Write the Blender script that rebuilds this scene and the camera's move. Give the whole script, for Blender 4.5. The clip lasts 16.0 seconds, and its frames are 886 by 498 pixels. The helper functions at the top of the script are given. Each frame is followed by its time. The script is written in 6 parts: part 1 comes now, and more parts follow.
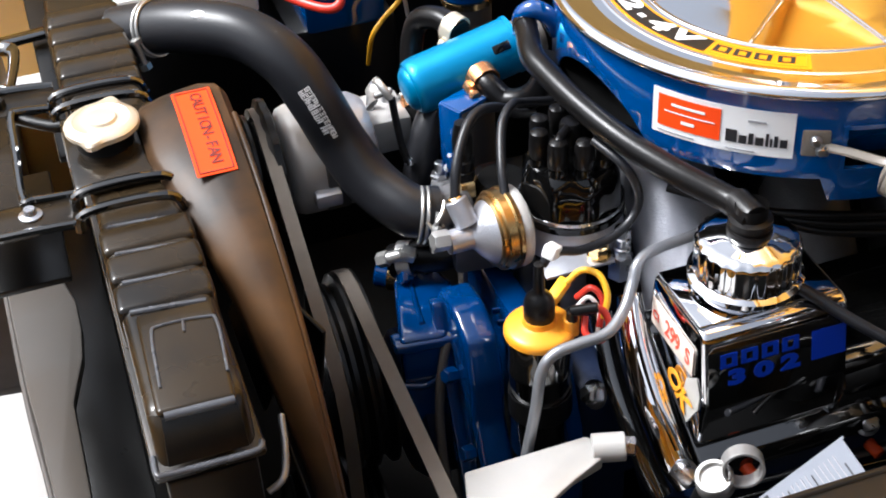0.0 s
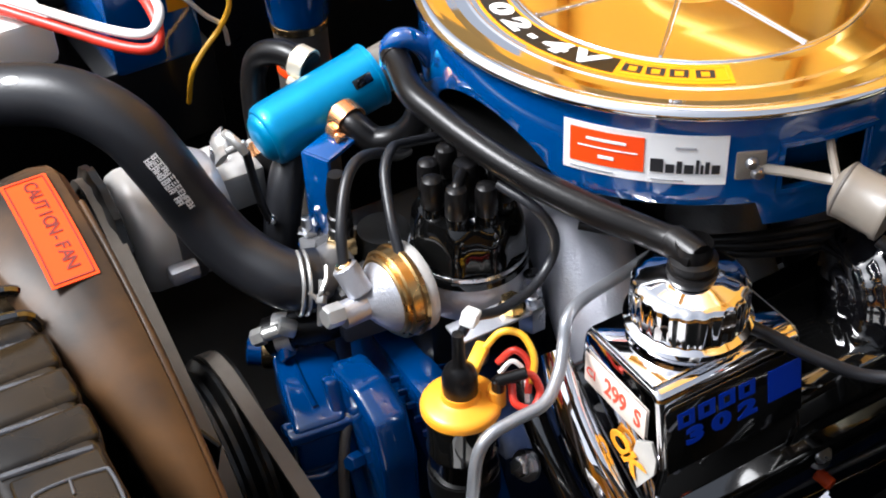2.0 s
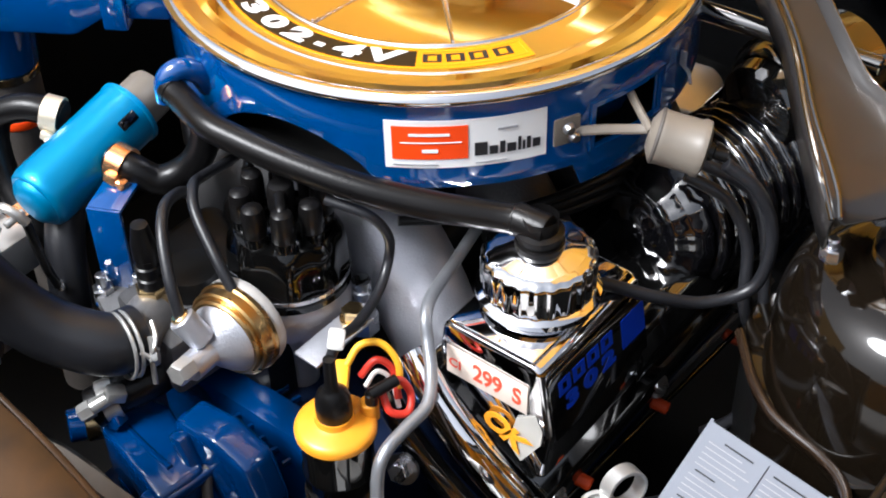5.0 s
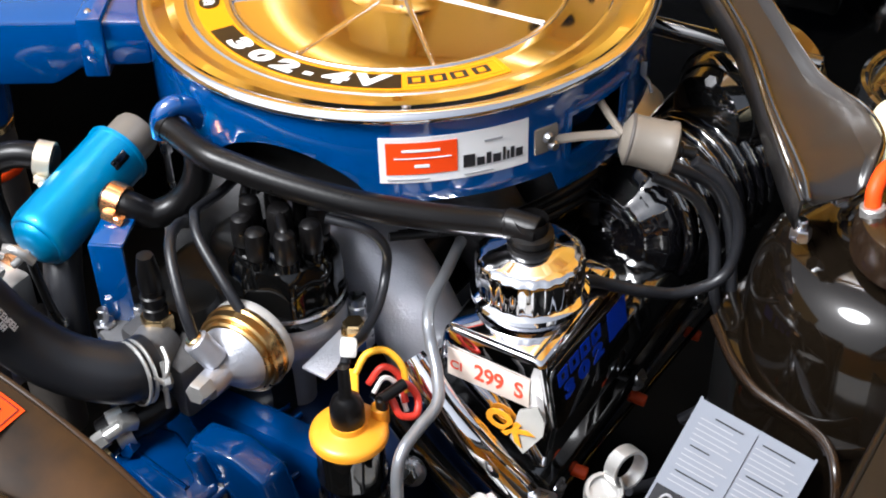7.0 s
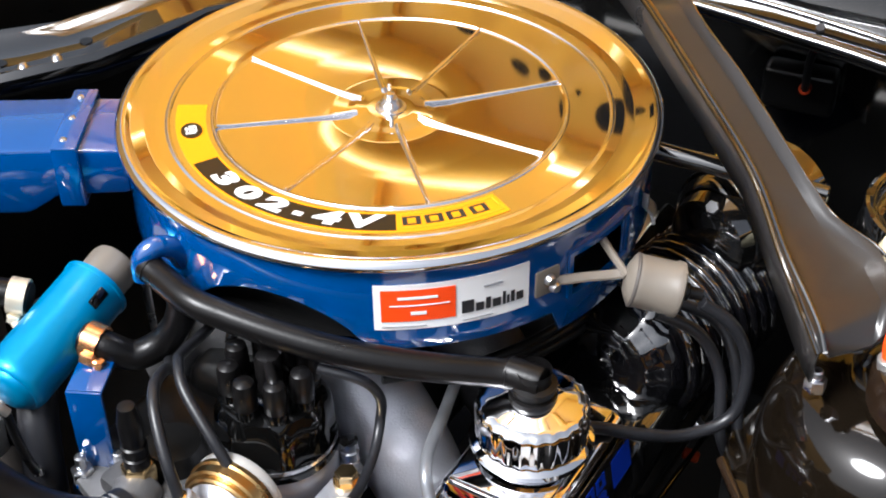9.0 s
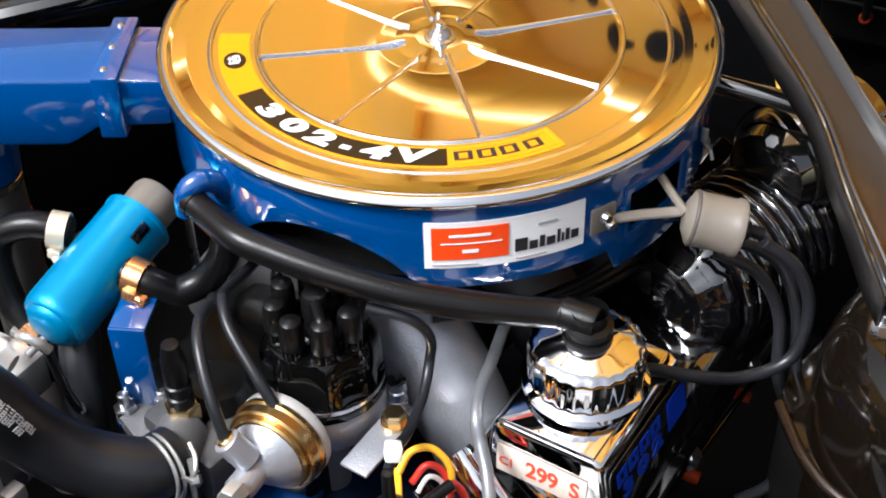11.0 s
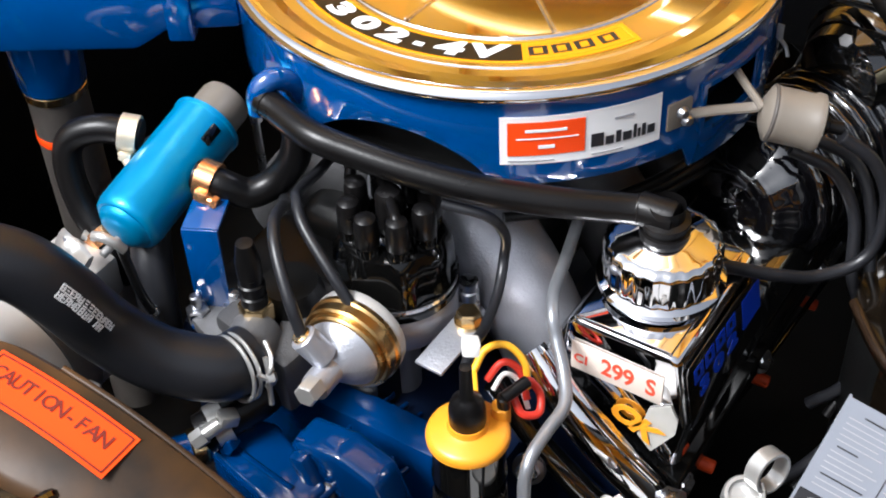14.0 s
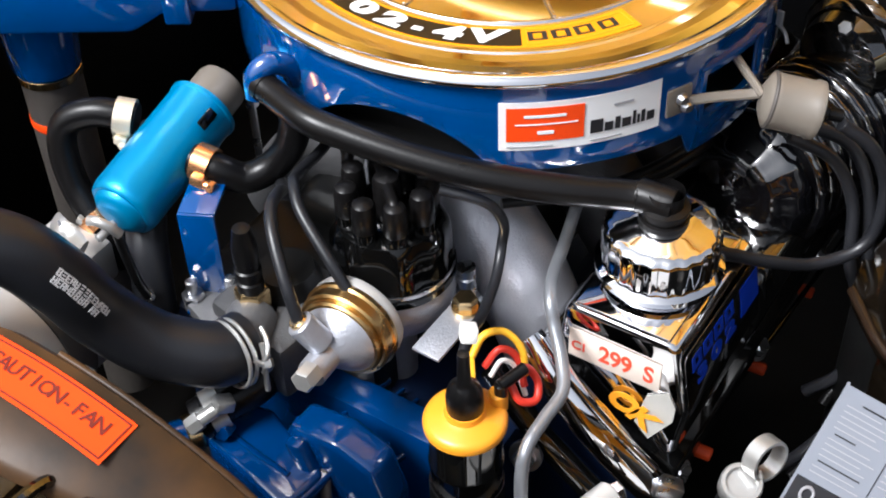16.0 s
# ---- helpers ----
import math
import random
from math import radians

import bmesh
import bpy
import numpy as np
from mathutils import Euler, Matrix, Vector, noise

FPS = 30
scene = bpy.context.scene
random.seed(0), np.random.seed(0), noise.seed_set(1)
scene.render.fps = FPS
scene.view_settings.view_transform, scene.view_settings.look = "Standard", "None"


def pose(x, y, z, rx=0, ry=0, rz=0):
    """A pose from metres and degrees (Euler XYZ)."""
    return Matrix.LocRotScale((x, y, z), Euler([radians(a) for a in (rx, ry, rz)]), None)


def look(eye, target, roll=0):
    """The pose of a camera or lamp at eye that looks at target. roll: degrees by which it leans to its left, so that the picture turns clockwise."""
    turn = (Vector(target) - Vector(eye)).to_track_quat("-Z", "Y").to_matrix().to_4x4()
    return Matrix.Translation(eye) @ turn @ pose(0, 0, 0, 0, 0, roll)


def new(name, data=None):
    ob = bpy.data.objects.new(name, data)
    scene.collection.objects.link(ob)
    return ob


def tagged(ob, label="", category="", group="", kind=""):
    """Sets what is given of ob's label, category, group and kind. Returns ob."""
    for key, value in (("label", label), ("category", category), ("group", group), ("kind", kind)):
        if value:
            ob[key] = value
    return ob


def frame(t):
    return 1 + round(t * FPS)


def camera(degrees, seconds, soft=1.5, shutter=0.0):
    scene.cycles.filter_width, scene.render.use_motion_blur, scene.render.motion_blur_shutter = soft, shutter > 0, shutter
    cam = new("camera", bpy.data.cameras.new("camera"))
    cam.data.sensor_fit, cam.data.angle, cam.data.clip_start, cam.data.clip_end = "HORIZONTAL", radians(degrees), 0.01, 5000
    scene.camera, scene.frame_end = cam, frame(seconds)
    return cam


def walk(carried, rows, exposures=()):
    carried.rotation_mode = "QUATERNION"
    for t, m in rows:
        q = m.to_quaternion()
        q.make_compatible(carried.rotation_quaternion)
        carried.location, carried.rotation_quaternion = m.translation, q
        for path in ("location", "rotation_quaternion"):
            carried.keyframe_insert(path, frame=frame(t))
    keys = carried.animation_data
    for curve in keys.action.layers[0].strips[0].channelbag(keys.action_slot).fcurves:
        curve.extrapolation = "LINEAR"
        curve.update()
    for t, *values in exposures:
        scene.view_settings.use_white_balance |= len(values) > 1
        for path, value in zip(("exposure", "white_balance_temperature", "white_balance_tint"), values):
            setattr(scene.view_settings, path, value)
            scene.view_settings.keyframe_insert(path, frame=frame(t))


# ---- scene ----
cam = camera(34.91, 16.0, soft=1.9)
walk(cam, [
    (0, look((-0.5982, -0.9115, 1.4897), (-0.3707, -0.1530, 0.8791), -3.66)),
    (0.5, look((-0.6186, -0.8845, 1.4766), (-0.3704, -0.1519, 0.8428), -3.74)),
    (1, look((-0.6219, -0.8423, 1.4611), (-0.3299, -0.1229, 0.8308), -2.29)),
    (1.5, look((-0.6187, -0.7866, 1.4550), (-0.2981, -0.0815, 0.8227), -2.81)),
    (2, look((-0.6236, -0.7350, 1.4571), (-0.2524, -0.0534, 0.8264), -2.99)),
    (2.5, look((-0.6189, -0.6945, 1.4518), (-0.2469, -0.0305, 0.8032), -3.91)),
    (3, look((-0.6143, -0.6722, 1.4470), (-0.2228, -0.0407, 0.7777), -3.44)),
    (3.5, look((-0.6207, -0.6526, 1.4434), (-0.1762, -0.0602, 0.7714), -2.25)),
    (4, look((-0.6502, -0.6369, 1.4498), (-0.1520, -0.0814, 0.7841), -1.38)),
    (4.2, look((-0.6658, -0.6288, 1.4599), (-0.1484, -0.0942, 0.7917), -1.44)),
    (6.3, look((-0.8137, -0.5806, 1.4856), (-0.1815, -0.1498, 0.8415), -0.96)),
    (6.5, look((-0.8199, -0.5819, 1.4862), (-0.1833, -0.1502, 0.8471), -1.23)),
    (7, look((-0.8291, -0.5794, 1.4912), (-0.1802, -0.1528, 0.8611), -1.61)),
    (7.5, look((-0.8280, -0.5710, 1.5075), (-0.1600, -0.1392, 0.9014), -2.21)),
    (8, look((-0.8147, -0.5526, 1.5194), (-0.1314, -0.1301, 0.9239), -1.37)),
    (8.2, look((-0.8032, -0.5417, 1.5277), (-0.1160, -0.1298, 0.9293), -0.61)),
    (10.3, look((-0.7515, -0.4958, 1.5226), (-0.1074, -0.0748, 0.8839), -1.98)),
    (10.5, look((-0.7512, -0.4913, 1.5220), (-0.1106, -0.0746, 0.8770), -1.82)),
    (11, look((-0.7525, -0.4886, 1.5125), (-0.1185, -0.0761, 0.8583), -1.52)),
    (11.5, look((-0.7585, -0.4849, 1.5068), (-0.1339, -0.0736, 0.8429), -1.59)),
    (12, look((-0.7648, -0.4834, 1.5020), (-0.1469, -0.0687, 0.8340), -2.05)),
    (12.5, look((-0.7729, -0.4825, 1.4936), (-0.1613, -0.0671, 0.8203), -2.70)),
    (13, look((-0.7782, -0.4798, 1.4903), (-0.1737, -0.0596, 0.8135), -2.99)),
    (13.5, look((-0.7823, -0.4777, 1.4899), (-0.1796, -0.0565, 0.8122), -3.11)),
    (14, look((-0.7837, -0.4731, 1.4868), (-0.1834, -0.0556, 0.8046), -2.97)),
    (14.5, look((-0.7831, -0.4720, 1.4861), (-0.1851, -0.0555, 0.8013), -2.75)),
    (15, look((-0.7833, -0.4709, 1.4854), (-0.1866, -0.0556, 0.7987), -2.83)),
    (15.5, look((-0.7832, -0.4698, 1.4839), (-0.1874, -0.0568, 0.7952), -2.82)),
    (16, look((-0.7838, -0.4671, 1.4840), (-0.1856, -0.0590, 0.7944), -2.37)),
], exposures=[(0, 0.52, 6000, 10), (2.5, 0.57, 6000, 10), (4, 0.46, 6000, 10), (7, 0.37, 6000, 10), (8, 0.42, 6000, 10), (10.5, 0.34, 6000, 10), (12.5, 0.31, 6000, 10), (16, 0.26, 6000, 10)])

# ---- world, sun ----
world = bpy.data.worlds.new("world")
scene.world = world
world.use_nodes = True
wn = world.node_tree
sky = wn.nodes.new("ShaderNodeTexSky")
sky.sky_type, sky.sun_disc = 'NISHITA', False
sky.sun_elevation, sky.sun_rotation = radians(54), radians(297)
sky.dust_density, sky.ozone_density = 6.0, 0.5
soft_sky = wn.nodes.new("ShaderNodeHueSaturation")
soft_sky.inputs["Saturation"].default_value = 0.3
wn.links.new(sky.outputs[0], soft_sky.inputs["Color"])
wn.links.new(soft_sky.outputs[0], wn.nodes["Background"].inputs[0])
wn.nodes["Background"].inputs[1].default_value = 0.145
sun = new("sun", bpy.data.lights.new("sun", 'SUN'))
sun.data.energy, sun.data.angle, sun.data.color = 5.0, radians(20), (1.0, 0.97, 0.93)
sun.matrix_world = look((-2.0, 0.95, 3.8), (-0.1, 0.0, 0.9))


# ---- materials ----
def mat(name, color, rough=0.5, metal=0.0, vary=0.12, scale=40.0, bump=0.0, bscale=300.0, coat=0.0, dirt=None, dirt_scale=9.0, dirt_amount=0.5, dirt_from=(0.45, 0.75), spec=0.5, ior=1.5):
    m = bpy.data.materials.new(name)
    m.use_nodes = True
    nt = m.node_tree
    b = nt.nodes["Principled BSDF"]
    b.inputs["Metallic"].default_value = metal
    b.inputs["Coat Weight"].default_value = coat
    b.inputs["Coat IOR"].default_value = ior
    b.inputs["Coat Roughness"].default_value = 0.06
    b.inputs["Specular IOR Level"].default_value = spec
    tc = nt.nodes.new("ShaderNodeTexCoord")
    n1 = nt.nodes.new("ShaderNodeTexNoise")
    n1.inputs["Scale"].default_value, n1.inputs["Detail"].default_value = scale, 6
    nt.links.new(tc.outputs["Object"], n1.inputs["Vector"])
    mix = nt.nodes.new("ShaderNodeMix")
    mix.data_type = 'RGBA'
    lo = [max(0.0, c * (1 - vary)) for c in color]
    hi = [min(1.0, c * (1 + vary)) for c in color]
    mix.inputs["A"].default_value, mix.inputs["B"].default_value = (*lo, 1), (*hi, 1)
    nt.links.new(n1.outputs["Fac"], mix.inputs["Factor"])
    out = mix.outputs["Result"]
    if dirt:
        n2 = nt.nodes.new("ShaderNodeTexNoise")
        n2.inputs["Scale"].default_value, n2.inputs["Detail"].default_value = dirt_scale, 8
        nt.links.new(tc.outputs["Object"], n2.inputs["Vector"])
        ramp = nt.nodes.new("ShaderNodeMapRange")
        ramp.inputs["From Min"].default_value, ramp.inputs["From Max"].default_value = dirt_from
        ramp.inputs["To Max"].default_value = dirt_amount
        nt.links.new(n2.outputs["Fac"], ramp.inputs["Value"])
        m2 = nt.nodes.new("ShaderNodeMix")
        m2.data_type = 'RGBA'
        m2.inputs["B"].default_value = (*dirt, 1)
        nt.links.new(ramp.outputs[0], m2.inputs["Factor"])
        nt.links.new(out, m2.inputs["A"])
        out = m2.outputs["Result"]
    nt.links.new(out, b.inputs["Base Color"])
    n3 = nt.nodes.new("ShaderNodeTexNoise")
    n3.inputs["Scale"].default_value, n3.inputs["Detail"].default_value = scale * 0.6, 4
    nt.links.new(tc.outputs["Object"], n3.inputs["Vector"])
    rr = nt.nodes.new("ShaderNodeMapRange")
    rr.inputs["To Min"].default_value, rr.inputs["To Max"].default_value = rough * 0.75, min(1.0, rough * 1.25)
    nt.links.new(n3.outputs["Fac"], rr.inputs["Value"])
    nt.links.new(rr.outputs[0], b.inputs["Roughness"])
    if bump:
        n4 = nt.nodes.new("ShaderNodeTexNoise")
        n4.inputs["Scale"].default_value, n4.inputs["Detail"].default_value = bscale, 5
        nt.links.new(tc.outputs["Object"], n4.inputs["Vector"])
        bp = nt.nodes.new("ShaderNodeBump")
        bp.inputs["Strength"].default_value, bp.inputs["Distance"].default_value = bump, 0.001
        nt.links.new(n4.outputs["Fac"], bp.inputs["Height"])
        nt.links.new(bp.outputs[0], b.inputs["Normal"])
    return m


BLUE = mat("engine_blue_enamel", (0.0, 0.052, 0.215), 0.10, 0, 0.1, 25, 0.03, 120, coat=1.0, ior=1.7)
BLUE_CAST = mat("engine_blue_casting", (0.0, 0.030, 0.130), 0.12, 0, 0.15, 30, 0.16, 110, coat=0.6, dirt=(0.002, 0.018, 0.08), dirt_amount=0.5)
CYAN = mat("metallic_light_blue", (0.002, 0.245, 0.50), 0.36, 0.5, 0.08, 60, 0.03, 400, coat=0.15)
GOLD_WORN = mat("gold_cadmium", (0.50, 0.32, 0.13), 0.28, 1.0, 0.2, 60)
BLACK_CHROME = mat("gloss_black_lacquer", (0.003, 0.003, 0.004), 0.05, 0, 0.1, 30, coat=1.0, ior=2.1)
LINE_STEEL = mat("dull_steel_line", (0.26, 0.27, 0.29), 0.35, 0.6, 0.12, 60, 0.1, 300)
PLATED_DULL = mat("dull_plated_steel", (0.46, 0.455, 0.44), 0.32, 0.7, 0.15, 60, 0.1, 300)
PALE_ZINC = mat("pale_gold_zinc", (0.80, 0.70, 0.54), 0.32, 0.6, 0.15, 50, 0.05, 200)
CHROME = mat("chrome", (0.82, 0.82, 0.84), 0.04, 1.0, 0.02, 15)
STEEL = mat("zinc_plated_steel", (0.62, 0.63, 0.66), 0.28, 1.0, 0.1, 80, 0.1, 400)
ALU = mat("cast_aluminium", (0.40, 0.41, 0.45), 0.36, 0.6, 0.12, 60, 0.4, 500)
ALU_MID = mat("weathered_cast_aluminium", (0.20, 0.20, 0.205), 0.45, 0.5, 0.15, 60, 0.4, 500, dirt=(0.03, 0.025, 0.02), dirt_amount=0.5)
ALU_DARK = mat("dark_cast_aluminium", (0.075, 0.075, 0.078), 0.5, 0.4, 0.15, 60, 0.4, 500)
GREYPAINT = mat("silver_grey_paint", (0.40, 0.39, 0.375), 0.4, 0.2, 0.06, 60, 0.1, 300)
RUBBER = mat("black_rubber", (0.004, 0.0038, 0.004), 0.30, 0, 0.2, 50, 0.12, 500, dirt=(0.012, 0.010, 0.009), dirt_amount=0.4, spec=0.24)
BELT_RUBBER = mat("worn_belt_rubber", (0.105, 0.090, 0.076), 0.45, 0, 0.25, 60, 0.1, 300, spec=0.3)
RUBBER_SOFT = mat("matt_black_rubber", (0.012, 0.0125, 0.015), 0.36, 0, 0.15, 40, 0.1, 400, spec=0.42)
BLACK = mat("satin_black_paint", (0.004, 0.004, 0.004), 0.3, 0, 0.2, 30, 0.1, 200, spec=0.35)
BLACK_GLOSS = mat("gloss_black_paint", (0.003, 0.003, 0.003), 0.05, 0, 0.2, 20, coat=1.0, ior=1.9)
BAKELITE = mat("black_bakelite", (0.002, 0.002, 0.002), 0.07, 0, 0.2, 40, spec=0.5)
TOWER_BLACK = mat("smooth_black_enamel", (0.005, 0.0035, 0.0022), 0.09, 0, 0.2, 20, 0.012, 90, spec=0.35, coat=0.3)
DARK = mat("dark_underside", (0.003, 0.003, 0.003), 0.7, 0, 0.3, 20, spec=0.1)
TANK = mat("dusty_black_tank_paint", (0.022, 0.0145, 0.007), 0.27, 0, 0.3, 20, 0.10, 150, coat=0.22, spec=0.25, dirt=(0.005, 0.0045, 0.004), dirt_scale=16, dirt_amount=0.85, dirt_from=(0.44, 0.64))
# pale grey for highlights along the tank's glossy edges
TANK_EDGE = mat("tank_edge_highlight", (0.085, 0.088, 0.098), 0.28, 0.3, 0.3, 60, 0.1, 300, dirt=(0.03, 0.02, 0.012), dirt_scale=40, dirt_amount=0.6)
VALANCE = mat("grey_painted_steel_panel", (0.068, 0.062, 0.056), 0.38, 0, 0.15, 12, 0.05, 150, spec=0.3, dirt=(0.040, 0.024, 0.010), dirt_scale=6, dirt_amount=0.6)
HOOD = mat("orange_body_paint", (0.86, 0.46, 0.050), 0.35, 0, 0.04, 6, coat=0.7)
DARK_BLUE = mat("blue_black_casting", (0.002, 0.008, 0.030), 0.45, 0, 0.3, 30, 0.3, 160, spec=0.25)
CAP_BROWN = mat("dark_brown_gloss", (0.016, 0.009, 0.005), 0.22, 0, 0.2, 25, coat=0.3)
# brown base mixes dust with the orange that black plastic reflects
SHROUD = mat("dusty_reflection_brown_plastic", (0.098, 0.047, 0.016), 0.42, 0, 0.25, 18, 0.1, 200, spec=0.2, dirt=(0.016, 0.013, 0.011), dirt_scale=7, dirt_amount=0.95, dirt_from=(0.42, 0.62))
YELLOW = mat("yellow_plastic", (0.78, 0.31, 0.018), 0.35, 0, 0.06, 30)
YELLOW_WIRE = mat("yellow_insulation", (0.85, 0.45, 0.02), 0.4, 0, 0.05, 60)
RED_WIRE = mat("red_insulation", (0.55, 0.03, 0.015), 0.4, 0, 0.08, 60)
WHITE_PL = mat("white_plastic", (0.78, 0.77, 0.74), 0.35, 0, 0.04, 40)
# white paper darkened to grey: the label's shade is in its colour
PAPER_SHADED = mat("shaded_white_paper_label", (0.20, 0.215, 0.25), 0.5, 0, 0.05, 30, spec=0.2)
PRINT_WORN = mat("worn_white_print", (0.66, 0.66, 0.67), 0.55, 0, 0.5, 400)
WALL_TAN = mat("tan_backdrop", (0.74, 0.44, 0.13), 0.8, 0, 0.12, 2, 0.3, 30)
WALL_DARK = mat("dark_backdrop_green_grey", (0.012, 0.013, 0.012), 0.9, 0, 0.4, 3, spec=0.1)
CREAM = mat("cream_plastic", (0.72, 0.66, 0.45), 0.35, 0, 0.05, 30)
PAPER = mat("white_paper_label", (0.80, 0.80, 0.80), 0.55, 0, 0.03, 30)
ORANGE = mat("orange_red_label", (0.88, 0.065, 0.004), 0.45, 0, 0.04, 30, spec=0.25)
ORANGE_OLD = mat("aged_orange_rubber", (0.30, 0.030, 0.004), 0.55, 0, 0.15, 60, spec=0.2)
DECAL_YELLOW = mat("yellow_decal", (0.66, 0.26, 0.003), 0.35, 0, 0.02, 30, spec=0.3)
DECAL_BLACK = mat("black_decal", (0.010, 0.008, 0.006), 0.3, 0, 0.1, 30)
DECAL_BLUE = mat("blue_decal", (0.002, 0.040, 0.50), 0.4, 0, 0.05, 30)
INK = mat("black_ink", (0.012, 0.012, 0.015), 0.5)
INK_GREY = mat("grey_ink", (0.30, 0.30, 0.32), 0.6)
INK_WHITE = mat("white_ink", (0.75, 0.75, 0.75), 0.5)
STICKER = mat("pale_pink_white_sticker", (0.72, 0.62, 0.54), 0.5, 0, 0.05, 30)
INK_MAROON = mat("dark_red_ink", (0.14, 0.010, 0.004), 0.5)
PATCH = mat("scraped_pale_grey", (0.42, 0.41, 0.38), 0.5, 0, 0.2, 60)
INK_RED = mat("red_ink", (0.75, 0.07, 0.03), 0.5)
PAINT_MARK = mat("orange_yellow_paint_mark", (0.85, 0.33, 0.01), 0.5)
GREY_PL = mat("grey_beige_plastic", (0.150, 0.130, 0.107), 0.4, 0, 0.15, 40)
BRASS = mat("brass", (0.80, 0.58, 0.30), 0.22, 1.0, 0.1, 60)
COPPERY = mat("orange_hose_clamp", (0.75, 0.36, 0.16), 0.25, 0.9, 0.15, 60)
CONCRETE = mat("pale_concrete", (0.40, 0.395, 0.385), 0.8, 0, 0.12, 3, 0.4, 60)
DUCT = mat("brown_grey_duct", (0.060, 0.052, 0.046), 0.6, 0, 0.15, 60, 0.3, 250)
BRACE = mat("gunmetal_brace_paint", (0.019, 0.0175, 0.017), 0.30, 0.0, 0.15, 30, 0.03, 200, spec=0.35, coat=0.22)
NAVY = mat("navy_blue_paint", (0.012, 0.022, 0.06), 0.25, 0, 0.1, 30, coat=0.4)


# ---- shape helpers ----
def part(name, bm, material, parent=None, label="", angle=38):
    bmesh.ops.recalc_face_normals(bm, faces=bm.faces)
    me = bpy.data.meshes.new(name)
    bm.to_mesh(me)
    bm.free()
    me.materials.append(material)
    me.shade_smooth()
    me.set_sharp_from_angle(angle=radians(angle))
    ob = new(name, me)
    if parent:
        ob.parent = parent
        ob.matrix_parent_inverse = parent.matrix_world.inverted()
    if label:
        tagged(ob, label)
    return ob


def thing(name, base, label, category, group="", kind=""):
    ob = new(name)
    ob.empty_display_size = 0.02
    ob.matrix_world = Matrix.Translation(base)
    bpy.context.view_layer.update()
    return tagged(ob, label, category, group, kind)


def along(p, q):
    """A pose at p whose z axis points to q."""
    p, q = Vector(p), Vector(q)
    return Matrix.Translation(p) @ (q - p).to_track_quat("Z", "Y").to_matrix().to_4x4()


def put(bm, m):
    bmesh.ops.transform(bm, matrix=m, verts=bm.verts)
    return bm


def box(sx, sy, sz, bevel=0.002, m=None, seg=2):
    bm = bmesh.new()
    bmesh.ops.create_cube(bm, size=1)
    bmesh.ops.scale(bm, vec=(sx, sy, sz), verts=bm.verts)
    if bevel:
        bmesh.ops.bevel(bm, geom=bm.edges[:], offset=bevel, segments=seg, affect='EDGES', profile=0.5)
    return put(bm, m) if m else bm


def crisp(prof, least=0.007):
    """The same outline with more points near its corners, so that its flats stay flat."""
    out = [prof[0]]
    for (r0, z0), (r1, z1) in zip(prof, prof[1:]):
        if math.hypot(r1 - r0, z1 - z0) > least:
            out += [(r0 + (r1 - r0) * f, z0 + (z1 - z0) * f) for f in (0.06, 0.5, 0.94)]
        out.append((r1, z1))
    return out


def revolve(profile, seg=40, m=None, wave=None):
    """Rows of (radius, z) turned round the z axis; a radius of 0 closes an end."""
    bm = bmesh.new()
    rings = []
    for i, (r, z) in enumerate(profile):
        if r < 1e-6:
            rings.append([bm.verts.new((0, 0, z))])
        else:
            ring = []
            for k in range(seg):
                a = 2 * math.pi * k / seg
                rr = r + (wave(a, i) if wave else 0)
                ring.append(bm.verts.new((rr * math.cos(a), rr * math.sin(a), z)))
            rings.append(ring)
    for a, b in zip(rings, rings[1:]):
        if len(a) == 1 and len(b) == 1:
            continue
        for k in range(seg):
            j = (k + 1) % seg
            if len(a) == 1:
                bm.faces.new((a[0], b[j], b[k]))
            elif len(b) == 1:
                bm.faces.new((a[k], a[j], b[0]))
            else:
                bm.faces.new((a[k], a[j], b[j], b[k]))
    return put(bm, m) if m else bm


def rod(p, q, r, seg=20, bevel=0.001):
    L = (Vector(q) - Vector(p)).length
    return revolve([(0, 0), (r - bevel, 0), (r, bevel), (r, L - bevel), (r - bevel, L), (0, L)], seg, along(p, q))


def hexnut(p, q, r):
    L = (Vector(q) - Vector(p)).length
    return revolve([(0, 0), (r, 0), (r, L * 0.85), (r * 0.85, L), (0, L)], 6, along(p, q))


def smooth_path(pts, sub=8):
    P = [Vector(p) for p in pts]
    P = [P[0] * 2 - P[1]] + P + [P[-1] * 2 - P[-2]]
    out = []
    for i in range(1, len(P) - 2):
        a, b, c, d = P[i - 1:i + 3]
        for s in range(sub):
            t = s / sub
            out.append(0.5 * (2 * b + (c - a) * t + (2 * a - 5 * b + 4 * c - d) * t * t + (3 * b - a - 3 * c + d) * t ** 3))
    out.append(P[-2])
    return out


